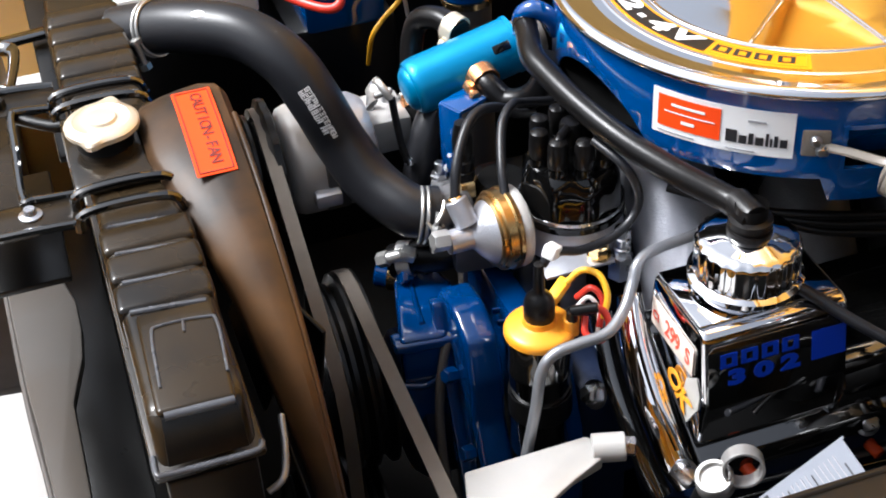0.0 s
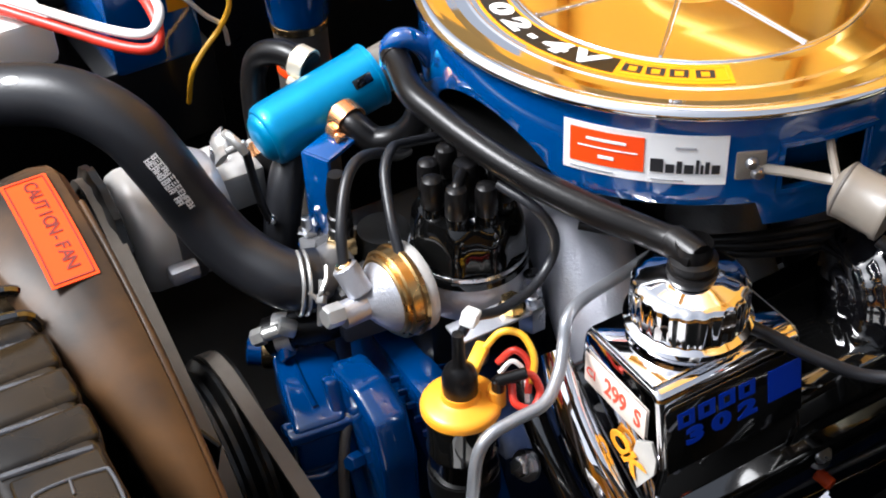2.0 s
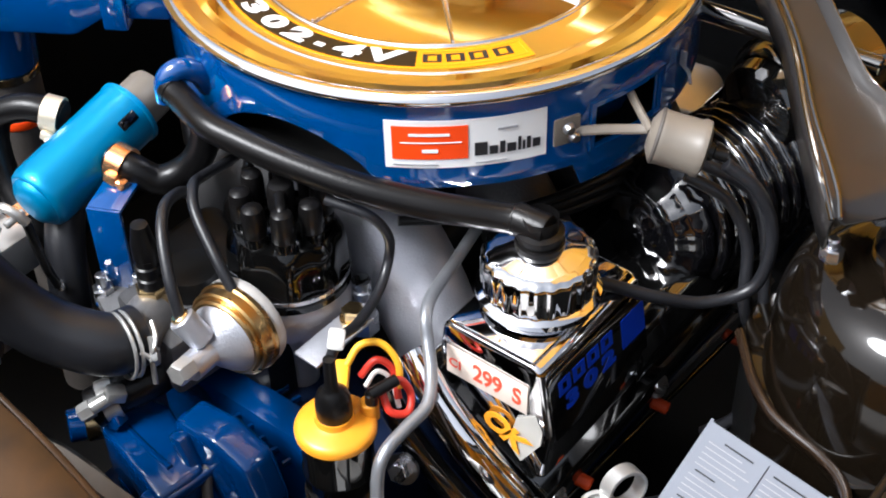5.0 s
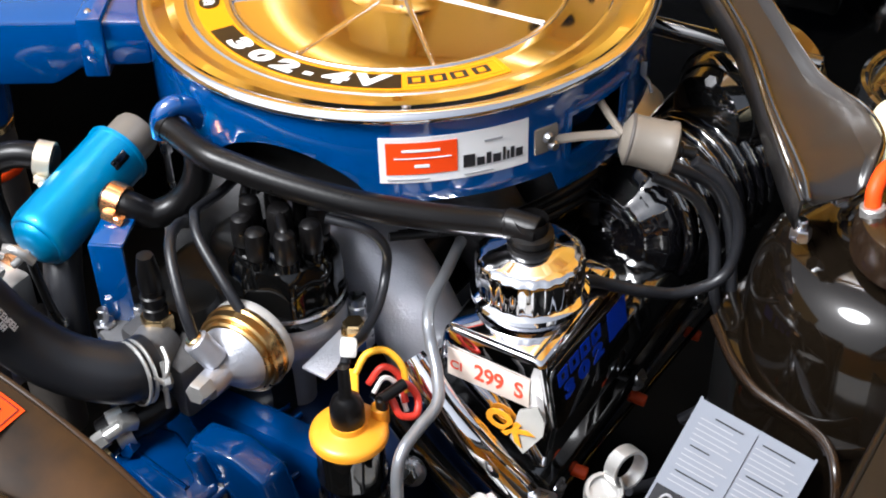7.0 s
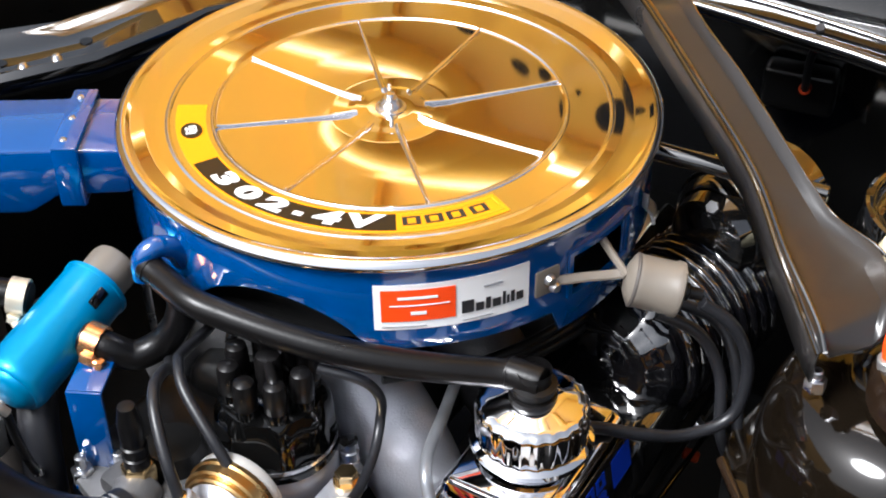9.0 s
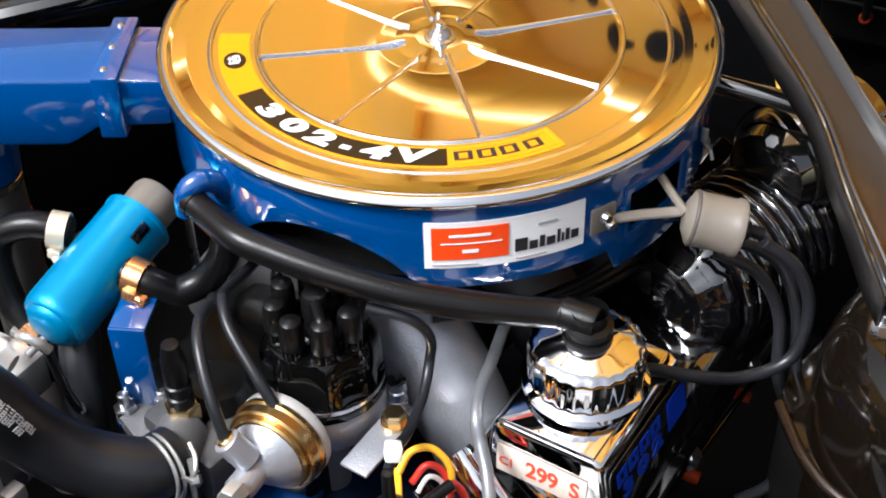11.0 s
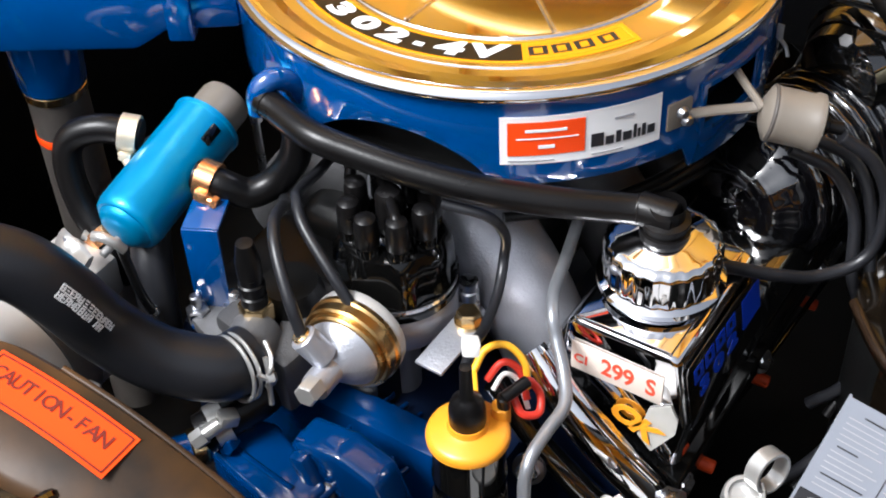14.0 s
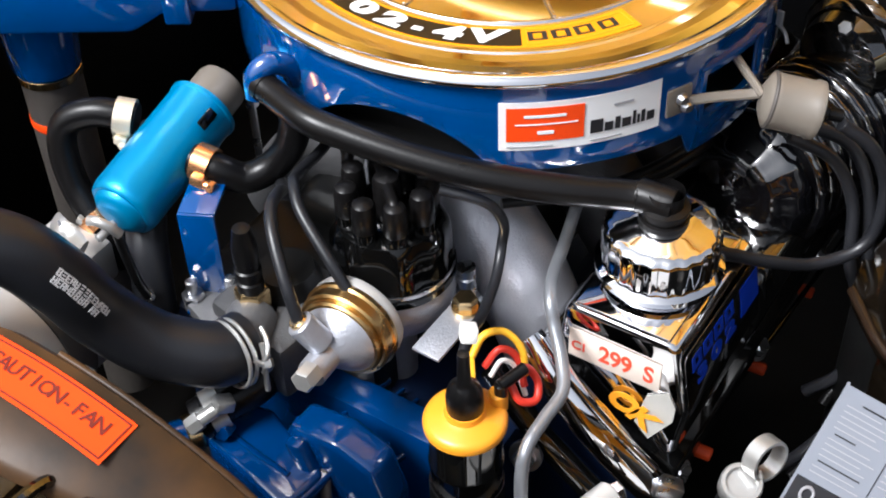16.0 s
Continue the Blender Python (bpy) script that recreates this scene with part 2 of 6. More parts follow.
def sweep(pts, r, seg=14, sub=8, hollow=False, flat=1.0):
    """A hose, pipe or wire along points. r: a radius, or one for each point. flat squeezes it across."""
    path = smooth_path(pts, sub)
    n = len(path)
    radii = [r] * n if not isinstance(r, (list, tuple)) else [float(np.interp(i / sub, range(len(r)), r)) for i in range(n)]
    bm = bmesh.new()
    up = None
    rings = []
    for i, p in enumerate(path):
        d = (path[min(i + 1, n - 1)] - path[max(i - 1, 0)]).normalized()
        if up is None:
            up = d.orthogonal().normalized()
        up = (up - d * up.dot(d)).normalized()
        side = d.cross(up)
        rings.append([bm.verts.new(p + (up * math.cos(2 * math.pi * k / seg) + side * flat * math.sin(2 * math.pi * k / seg)) * radii[i]) for k in range(seg)])
    for a, b in zip(rings, rings[1:]):
        for k in range(seg):
            j = (k + 1) % seg
            bm.faces.new((a[k], a[j], b[j], b[k]))
    bm.faces.new(rings[0][::-1])
    bm.faces.new(rings[-1])
    return bm


def prism(poly, h, bevel=0.0015, m=None, seg=2):
    """A flat outline in x and y, h thick in z."""
    bm = bmesh.new()
    lo = [bm.verts.new((x, y, 0)) for x, y in poly]
    hi = [bm.verts.new((x, y, h)) for x, y in poly]
    bm.faces.new(lo[::-1])
    bm.faces.new(hi)
    k = len(poly)
    for i in range(k):
        j = (i + 1) % k
        bm.faces.new((lo[i], lo[j], hi[j], hi[i]))
    if bevel:
        bmesh.ops.recalc_face_normals(bm, faces=bm.faces)
        bmesh.ops.bevel(bm, geom=bm.edges[:], offset=bevel, segments=seg, affect='EDGES', profile=0.5)
    return put(bm, m) if m else bm


def join(*bms):
    out = bms[0]
    for b in bms[1:]:
        me = bpy.data.meshes.new("tmp")
        b.to_mesh(me)
        b.free()
        out.from_mesh(me)
        bpy.data.meshes.remove(me)
    return out


def torus(R, r, m, seg=36, sides=10, arc=(0, 360)):
    bm = bmesh.new()
    a0, a1 = radians(arc[0]), radians(arc[1])
    closed = arc[1] - arc[0] >= 360
    rings = []
    for i in range(seg + (0 if closed else 1)):
        a = a0 + (a1 - a0) * i / seg
        rings.append([bm.verts.new(((R + r * math.cos(b)) * math.cos(a), (R + r * math.cos(b)) * math.sin(a), r * math.sin(b))) for b in [2 * math.pi * k / sides for k in range(sides)]])
    pairs = list(zip(rings, rings[1:])) + ([(rings[-1], rings[0])] if closed else [])
    for a, b in pairs:
        for k in range(sides):
            j = (k + 1) % sides
            bm.faces.new((a[k], b[k], b[j], a[j]))
    return put(bm, m)


def band(R, z0, z1, a0, a1, m=None, t=0.0006, seg=40):
    """A curved strip standing on a cylinder of radius R, from angle a0 to a1 (degrees)."""
    bm = bmesh.new()
    cols = []
    for i in range(seg + 1):
        a = radians(a0 + (a1 - a0) * i / seg)
        c, s = math.cos(a), math.sin(a)
        cols.append([bm.verts.new((r * c, r * s, z)) for r, z in ((R, z0), (R + t, z0), (R + t, z1), (R, z1))])
    for a, b in zip(cols, cols[1:]):
        for k in range(4):
            j = (k + 1) % 4
            bm.faces.new((a[k], b[k], b[j], a[j]))
    bm.faces.new(cols[0])
    bm.faces.new(cols[-1][::-1])
    return put(bm, m) if m else bm


def ring_strip(r0, r1, z, a0, a1, t=0.0005, seg=60):
    """A flat arc-shaped strip round the z axis."""
    bm = bmesh.new()
    cols = []
    for i in range(seg + 1):
        a = radians(a0 + (a1 - a0) * i / seg)
        c, s = math.cos(a), math.sin(a)
        cols.append([bm.verts.new((r * c, r * s, zz)) for r, zz in ((r0, z), (r1, z), (r1, z + t), (r0, z + t))])
    for a, b in zip(cols, cols[1:]):
        for k in range(4):
            j = (k + 1) % 4
            bm.faces.new((a[k], b[k], b[j], a[j]))
    bm.faces.new(cols[0])
    bm.faces.new(cols[-1][::-1])
    return bm


def text_bm(body, size, depth=0.0003, shear=0.0, bold=0.0, space=1.0):
    """Letters in the x-y plane, centred on the origin."""
    cu = bpy.data.curves.new("letters", 'FONT')
    cu.body, cu.size, cu.extrude, cu.shear, cu.offset, cu.space_character = body, size, depth, shear, bold, space
    cu.align_x, cu.align_y = 'CENTER', 'CENTER'
    cu.resolution_u = 3
    ob = new("letters", cu)
    me = bpy.data.meshes.new_from_object(ob.evaluated_get(bpy.context.evaluated_depsgraph_get()))
    bm = bmesh.new()
    bm.from_mesh(me)
    bpy.data.objects.remove(ob)
    bpy.data.curves.remove(cu)
    bpy.data.meshes.remove(me)
    return bm


def bars(rows, t=0.0004):
    """Thin printed bars in the x-y plane: rows of (x, y, width, height)."""
    out = None
    for x, y, w, h in rows:
        b = box(w, h, t, 0, pose(x, y, 0))
        out = b if out is None else join(out, b)
    return out


def print_bars(parent, rows, m, material, label=""):
    """Each printed bar is a part of its own."""
    for x, y, w, h in rows:
        part("print_bar", put(bars([(x, y, w, h)]), m), material, parent, label)


def letters(parent, word, size, step, m, material, name="letter", **kw):
    """Printed letters, one part each, centred on m and read along its x."""
    for i, ch in enumerate(word):
        if ch != " ":
            part(name, put(text_bm(ch, size, 0.0002, **kw), m @ pose((i - (len(word) - 1) / 2) * step, 0, 0)), material, parent)


def frame_on(p, right, up):
    """A pose at p with x along right and y along up."""
    r = Vector(right).normalized()
    u = Vector(up)
    u = (u - r * u.dot(r)).normalized()
    n = r.cross(u)
    return Matrix.Translation(p) @ Matrix((r, u, n)).transposed().to_4x4()


# ---- setting: ground and the engine bay's sheet metal ----
ground = part("ground", box(60, 60, 0.1, 0, pose(0, 0, -0.05)), CONCRETE)
tagged(ground, "light grey concrete floor under the car", "ground", kind="structure")
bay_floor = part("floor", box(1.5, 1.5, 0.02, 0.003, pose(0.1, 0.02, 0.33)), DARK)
tagged(bay_floor, "dark underside of the engine bay", "floor", kind="structure")
apron_near = part("wall_south", join(box(1.10, 0.012, 0.42, 0.003, pose(0.00, -0.52, 0.55)), box(0.5, 0.012, 0.5, 0.003, pose(0.30, -0.50, 0.62))), BLACK)
tagged(apron_near, "satin black inner wing panel of the engine bay", "panel", kind="structure")
apron_far = part("wall_north", join(box(1.25, 0.012, 0.56, 0.003, pose(0.05, 0.60, 0.60)), box(1.25, 0.16, 0.012, 0.003, pose(0.05, 0.67, 0.88))), BLACK)
tagged(apron_far, "satin black inner wing panel of the engine bay", "panel", kind="structure")
firewall = part("wall_east", join(box(0.012, 1.25, 0.62, 0.003, pose(0.47, 0.04, 0.66)), box(0.10, 1.25, 0.012, 0.004, pose(0.52, 0.04, 0.965)), rod((0.462, -0.55, 0.93), (0.462, 0.6, 0.93), 0.006)), BLACK_GLOSS)
tagged(firewall, "gloss black firewall at the back of the engine bay", "firewall", kind="structure")
front_panel = part("wall_west", join(box(0.014, 0.36, 0.45, 0.003, pose(-0.665, 0.46, 0.62)), box(0.16, 1.25, 0.014, 0.005, pose(-0.615, 0.06, 0.42))), BLACK)
tagged(front_panel, "satin black radiator support panel", "panel", kind="structure")

# plain unseen walls, added to shape what chrome and gloss black reflect
for nm, size, at, m_, lb in (("backdrop_north", (11, 0.2, 3.2), (0, 4.5, 1.6), WALL_TAN, "unseen tan wall added for the lid's reflection"), ("backdrop_south", (11, 0.2, 2.3), (0, -5.2, 1.15), WALL_DARK, "unseen dark wall added to darken reflections"),
                             ("backdrop_west", (0.2, 10, 0.8), (-5.6, -0.3, 0.4), WALL_DARK, "unseen dark wall added to darken reflections"), ("backdrop_east", (0.2, 10, 3.2), (5.6, -0.3, 1.6), WALL_DARK, "unseen dark wall added to darken reflections")):
    tagged(part(nm, box(*size, 0.01, pose(*at)), m_), lb, "wall", kind="structure")
# the open bonnet over the back of the bay, and the wings beside it
hm = Matrix.Translation((0.52, 0.03, 1.02)) @ Euler((0, radians(71), 0)).to_matrix().to_4x4()
hood = part("ceiling", join(box(1.48, 1.50, 0.02, 0.006, hm @ pose(-0.740, -0.01, 0.02)), *[box(1.34, 0.07, 0.02, 0.006, hm @ pose(-0.68, y, 0.002)) for y in (-0.68, -0.22, 0.30, 0.68)], *[box(0.07, 1.44, 0.02, 0.006, hm @ pose(x, 0.0, 0.002)) for x in (-0.08, -0.68, -1.33)]), HOOD)
# near-black discs on the inner panel paint the shade inside its holes
for x, y, w, a in ((-0.206, 0.265, 0.008, 0.020), (-0.202, 0.171, 0.017, 0.020), (-0.221, 0.113, 0.005, 0.012), (-0.216, 0.085, 0.005, 0.008), (-0.229, 0.053, 0.010, 0.018), (-0.217, -0.020, 0.020, 0.021), (-0.202, 0.022, 0.004, 0.004)):
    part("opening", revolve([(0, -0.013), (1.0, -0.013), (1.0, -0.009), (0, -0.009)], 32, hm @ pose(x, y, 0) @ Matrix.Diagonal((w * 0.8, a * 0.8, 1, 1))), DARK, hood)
part("rolled_rib", put(rod((0, -0.08, 0), (0, 0.62, 0), 0.020, 28, 0.008), hm @ pose(-0.275, 0, 0.002)), HOOD, hood)
tagged(hood, "open orange bonnet with pressed stiffening ribs inside", "bonnet", kind="structure")
for y0, y1, nm in ((-0.522, -0.88, "trim_south"), (0.66, 1.02, "trim_north")):
    c, w = (y0 + y1) / 2, abs(y1 - y0)
    wing = part(nm, join(box(2.10, w, 0.02, 0.008, pose(0.10, c, 0.945)), box(2.10, 0.02, 0.5, 0.008, pose(0.10, y1, 0.70))), HOOD)
    tagged(wing, "orange front wing beside the engine bay", "wing", kind="structure")
# out-of-view panel, added so the black tower reflects brown
front = part("trim_west", join(box(0.03, 1.90, 0.46, 0.010, pose(-1.00, 0.07, 0.70)), box(0.10, 1.90, 0.02, 0.008, pose(-0.97, 0.07, 0.935))), HOOD)
tagged(front, "unseen orange front panel added for reflections", "panel", kind="structure")
ledge = part("trim_ledge", join(box(1.60, 0.034, 0.006, 0.002, pose(0.02, -0.503, 0.926)), box(1.60, 0.004, 0.06, 0.001, pose(0.02, -0.502, 0.895))), BLACK)
tagged(ledge, "black painted flange along the inner wing", "flange", kind="structure")
part("edge", rod((-0.76, -0.4865, 0.928), (0.80, -0.4865, 0.928), 0.0026), BLACK, ledge)

# ---- air cleaner ----
def air_cleaner():
    t = thing("air_cleaner", (0, 0, 0.88), "round blue air cleaner with a mirror chrome lid", "air cleaner")
    # wall with an arch over the distributor and an open window
    C0 = Vector((-0.0100, -0.0078, 0.0))
    RH = 0.2008
    bm = bmesh.new()
    N = 180

    def low(a):
        z = 0.887
        if 169 < a < 207:
            z += 0.038 * math.sin((a - 169) / 38 * math.pi) ** 0.6
        if 247 < a < 276:
            z = 0.868
        return z
    cols = []
    for k in range(N):
        a = 360 * k / N
        c, s = math.cos(radians(a)), math.sin(radians(a))
        zl = low(a)
        col = []
        for z in (zl, max(zl, 0.897), max(zl, 0.915), max(zl, 0.934), 0.959):
            col.append(bm.verts.new((RH * c, RH * s, z)))
        cols.append(col)
    for k in range(N):
        a = 360 * (k + 0.5) / N
        A, B = cols[k], cols[(k + 1) % N]
        for j in range(4):
            if 250 < a < 269 and j in (1, 2):
                continue
            if (A[j].co - A[j + 1].co).length < 1e-6 and (B[j].co - B[j + 1].co).length < 1e-6:
                continue
            bm.faces.new((A[j], B[j], B[j + 1], A[j + 1]))
    bmesh.ops.remove_doubles(bm, verts=bm.verts, dist=1e-6)
    wall = part("housing", bm, BLUE, t)
    so = wall.modifiers.new("thick", 'SOLIDIFY')
    so.thickness, so.offset = 0.003, -1
    be = wall.modifiers.new("round", 'BEVEL')
    be.width, be.segments, be.limit_method = 0.001, 2, 'ANGLE'
    # pan under it, and the filter behind the window
    part("pan", revolve([(0.1975, 0.8885), (0.185, 0.883), (0.12, 0.872), (0.075, 0.868), (0.07, 0.84), (0.066, 0.84), (0.066, 0.874), (0.12, 0.878), (0.196, 0.8935)], 72), BLACK, t)
    part("filter", revolve([(0.15, 0.885), (0.155, 0.887), (0.155, 0.950), (0.15, 0.952)], 96, wave=lambda a, i: 0.002 * math.sin(a * 60)), GREYPAINT, t, "grey pleated filter element")
    lip = None
    for a0, a1, z in ((249.4, 269.6, 0.896), (249.4, 269.6, 0.933)):
        b = band(RH - 0.002, z - 0.0018, z + 0.0018, a0, a1, t=0.0045)
        lip = b if lip is None else join(lip, b)
    for a in (249.8, 269.2):
        lip = join(lip, band(RH - 0.002, 0.895, 0.934, a - 0.5, a + 0.5, t=0.0045, seg=2))
    part("window_lip", lip, BLUE, t)
    part("flap", box(0.055, 0.0015, 0.045, 0.0004, pose(-0.045, -0.178, 0.914, 25, 0, -18)), BLUE, t, "blue flap inside the intake window")
    # lid
    prof = [(0.2012, 0.9560), (0.2040, 0.9555), (0.2060, 0.9575), (0.2058, 0.9606), (0.2022, 0.9634), (0.2002, 0.9638), (0.1978, 0.9630), (0.1950, 0.9616),
            (0.1840, 0.9585), (0.1770, 0.9572), (0.1694, 0.9570), (0.1686, 0.9578), (0.1676, 0.9581), (0.1666, 0.9577), (0.1658, 0.9562), (0.1420, 0.9560), (0.1358, 0.9562),
            (0.1352, 0.9574), (0.1344, 0.9578), (0.1336, 0.9574), (0.1330, 0.9563), (0.0900, 0.9540), (0.0450, 0.9518), (0.0330, 0.9520), (0.0280, 0.9532), (0.0180, 0.9538), (0, 0.9538)]
    lid = part("lid", revolve(crisp(prof), 144), CHROME, t, "mirror chrome lid with pressed rings", angle=60)
    for k in range(8):
        a = radians(-136 + 45 * k)
        c, s = math.cos(a), math.sin(a)
        part("rib", sweep([(c * r, s * r, z) for r, z in ((0.026, 0.9535), (0.05, 0.9526), (0.09, 0.9544), (0.120, 0.9562), (0.132, 0.9578))], [0.0024, 0.0022, 0.0018, 0.0014, 0.0011], 12, 5, flat=1.0), CHROME, lid)
    nut = join(revolve([(0, 0), (0.012, 0), (0.0125, 0.0015), (0.0095, 0.003), (0.0085, 0.007), (0.0060, 0.010), (0.0055, 0.0135), (0.0035, 0.014), (0.0035, 0.019), (0, 0.0195)], 24, pose(0, 0, 0.9535)),
               *[prism([(0.004, 0.001), (0.010, 0.003), (0.0175, 0.010), (0.0180, 0.0145), (0.0150, 0.0165), (0.0105, 0.013), (0.005, 0.009)], 0.0032, 0.0012, pose(0, 0, 0.9555, 0, 0, a) @ pose(0, 0.0016, 0, 90, 0, 0)) for a in (35, 215)])
    put(nut, pose(0, 0, 0.9535) @ Matrix.Diagonal((0.95, 0.95, 0.68, 1)) @ pose(0, 0, -0.9535))
    part("wing_nut", nut, STEEL, t, "steel wing nut")
    # decals on the lid
    deck = 0.9563
    part("decal", ring_strip(0.1412, 0.1598, deck, 120.5, 150.5, t=0.0005), DECAL_YELLOW, lid, "yellow decal with a dark round badge")
    part("black_band", ring_strip(0.1412, 0.1598, deck, 150.5, 214, t=0.0005), DECAL_BLACK, lid, "black decal band with white figures")
    part("yellow_edge", ring_strip(0.1392, 0.1412, deck, 120.5, 243), DECAL_YELLOW, lid)
    part("yellow_edge", ring_strip(0.1598, 0.1618, deck, 120.5, 243), DECAL_YELLOW, lid)
    part("yellow_band", ring_strip(0.1412, 0.1598, deck, 214, 243, t=0.0005), DECAL_YELLOW, lid, "yellow decal band with dark print")
    for r0, r1, a0, a1 in ((0.1424, 0.1430, 215.3, 241.8), (0.1580, 0.1586, 215.3, 241.8), (0.1424, 0.1586, 215.3, 215.5), (0.1424, 0.1586, 241.6, 241.8)):
        part("frame_line", ring_strip(r0, r1, deck + 0.0006, a0, a1, seg=24), PAINT_MARK, lid)
    a = radians(134.5)
    bp = pose(0.1505 * math.cos(a), 0.1505 * math.sin(a), deck + 0.0006, 0, 0, 44)
    part("badge", revolve([(0, 0), (0.0085, 0), (0.0085, 0.0005), (0, 0.0005)], 28, bp @ Matrix.Diagonal((1.22, 0.94, 1, 1))), DECAL_BLACK, lid)
    part("badge_mark", put(bars([(-0.0042, 0.0010, 0.0016, 0.0075), (-0.0014, -0.0012, 0.0016, 0.0060), (0.0018, 0.0014, 0.0016, 0.0070), (0.0046, -0.0010, 0.0016, 0.0055), (0.0002, 0.0034, 0.0080, 0.0011), (0.0004, -0.0034, 0.0066, 0.0011)]), bp @ pose(0, 0, 0.0007)), INK_WHITE, lid)
    for i, ch in enumerate("302-4V"):
        an = radians((161.0, 170.4, 179.8, 187.6, 195.4, 204.6)[i])
        b = text_bm(ch, 0.0200, 0.0002, shear=0.16, bold=0.0011)
        put(b, Matrix.Diagonal((1.72 if ch != "-" else 1.0, 0.98, 1.0, 1.0)))
        p = Vector((0.1500 * math.cos(an), 0.1500 * math.sin(an), deck + 0.0008))
        put(b, frame_on(p, (-math.sin(an), math.cos(an), 0), (-math.cos(an), -math.sin(an), 0)))
        part("figure", b, INK_WHITE, lid, "white printed figure")
    for i in range(4):
        an = radians((218.0, 223.9, 229.8, 236.3)[i])
        p = Vector((0.1500 * math.cos(an), 0.1500 * math.sin(an), deck + 0.0007))
        b = bars([(-0.0046, 0, 0.0032, 0.0092), (0.0046, 0, 0.0032, 0.0092), (0, 0.0040, 0.0064, 0.0013), (0, -0.0040, 0.0064, 0.0013)])
        put(b, frame_on(p, (-math.sin(an), math.cos(an), 0), (-math.cos(an), -math.sin(an), 0)))
        part("mark", b, INK, lid)
    # paper sticker on the wall
    st = part("sticker", band(RH + 0.0002, 0.9050, 0.9430, 209.0, 239.8), PAPER, t, "white paper sticker with an orange-red field and dark print")
    RS = RH + 0.0010
    part("red_field", band(RS, 0.9125, 0.9390, 210.4, 224.6, t=0.0004), ORANGE, st)
    for z, a0, a1, h in ((0.9325, 213.6, 221.2, 0.0020), (0.9262, 212.0, 223.4, 0.0008), (0.9195, 216.0, 219.0, 0.0026)):
        part("print_bar", band(RS + 0.0006, z - h / 2, z + h / 2, a0, a1, t=0.0003), PAPER, st)
    # dark word as plain blocks
    for a0, a1, z1 in ((225.8, 228.2, 0.9242), (228.6, 230.2, 0.9205), (230.6, 231.6, 0.9232), (232.0, 233.7, 0.9206), (234.1, 234.7, 0.9246), (235.0, 235.5, 0.9206), (235.8, 236.6, 0.9232), (237.0, 238.5, 0.9206)):
        part("print_bar", band(RS, 0.9138, z1, a0, a1, t=0.0004, seg=4), INK, st)
    for z0, z1, a0, a1 in ((0.9325, 0.9342, 230.2, 234.0), (0.9075, 0.9084, 210.5, 219.0), (0.9075, 0.9084, 226.0, 232.0)):
        part("print_bar", band(RS, z0, z1, a0, a1, t=0.0004, seg=6), INK_GREY, st)
    # breather elbow
    part("elbow", sweep([(-0.200, 0.045, 0.915), (-0.208, 0.045, 0.930), (-0.219, 0.050, 0.937), (-0.227, 0.056, 0.930), (-0.228, 0.057, 0.914)], 0.0080, 16), BLUE, t, "blue pipe elbow")
    # snorkel
    d = Vector((-0.50, 0.866, 0))
    e = Vector((0.866, 0.50, 0))
    base = Vector((-0.125, 0.176, 0))

    def section(u, w0, w1, z0, z1):
        p = base + d * u
        return [p + e * w0 + Vector((0, 0, z0)), p + e * w1 + Vector((0, 0, z0)), p + e * w1 + Vector((0, 0, z1)), p + e * w0 + Vector((0, 0, z1))]

    def duct(rows, bevel=0.004):
        bm = bmesh.new()
        rr = [[bm.verts.new(v) for v in section(*r)] for r in rows]
        for A, B in zip(rr, rr[1:]):
            for k in range(4):
                bm.faces.new((A[k], A[(k + 1) % 4], B[(k + 1) % 4], B[k]))
        bm.faces.new(rr[0])
        bm.faces.new(rr[-1][::-1])
        bmesh.ops.recalc_face_normals(bm, faces=bm.faces)
        bmesh.ops.bevel(bm, geom=bm.edges[:], offset=bevel, segments=2, affect='EDGES', profile=0.5)
        return bm
    part("snorkel", duct([(-0.02, -0.036, 0.040, 0.904, 0.943), (0.035, -0.037, 0.039, 0.902, 0.944), (0.060, -0.038, 0.037, 0.886, 0.944), (0.30, -0.038, 0.036, 0.880, 0.942)]), BLUE, t, "blue sheet-metal intake snorkel")
    part("flange", duct([(0.014, -0.042, 0.043, 0.896, 0.949), (0.034, -0.042, 0.043, 0.896, 0.949)], 0.002), BLUE, t)
    for w in (-0.030, 0.0, 0.030):
        p = base + d * 0.026 + e * w + Vector((0, 0, 0.949))
        part("rivet", revolve([(0, 0.002), (0.002, 0.0015), (0.003, 0)], 12, Matrix.Translation(p)), STEEL, t)
    q = Vector((-0.187, 0.318, 0.0))
    part("spout", revolve([(0.024, 0.818), (0.0275, 0.819), (0.0285, 0.824), (0.0315, 0.862), (0.032, 0.882), (0.030, 0.8825), (0, 0.8828)], 32, Matrix.Translation(Vector((q.x, q.y, 0)))), BLUE, t, "round blue outlet under the snorkel")
    # vacuum motor on its bracket by the window
    part("bracket", join(box(0.020, 0.003, 0.022, 0.0014, pose(-0.0975, -0.1885, 0.919, 0, 0, -27)), sweep([(-0.094, -0.191, 0.917), (-0.080, -0.206, 0.917), (-0.066, -0.222, 0.916), (-0.060, -0.231, 0.917)], 0.0036, 8, 5, flat=0.5)), GREY_PL, t, "grey steel bracket arm")
    for dx, dz in ((0.0, 0.003), (0.004, -0.005)):
        part("bolt", revolve([(0, 0.0045), (0.003, 0.0040), (0.0045, 0.001), (0.0045, 0)], 14, along((-0.0995 + dx, -0.1912 - dx * 0.5, 0.920 + dz), (-0.105 + dx, -0.203, 0.920 + dz))), STEEL, t)
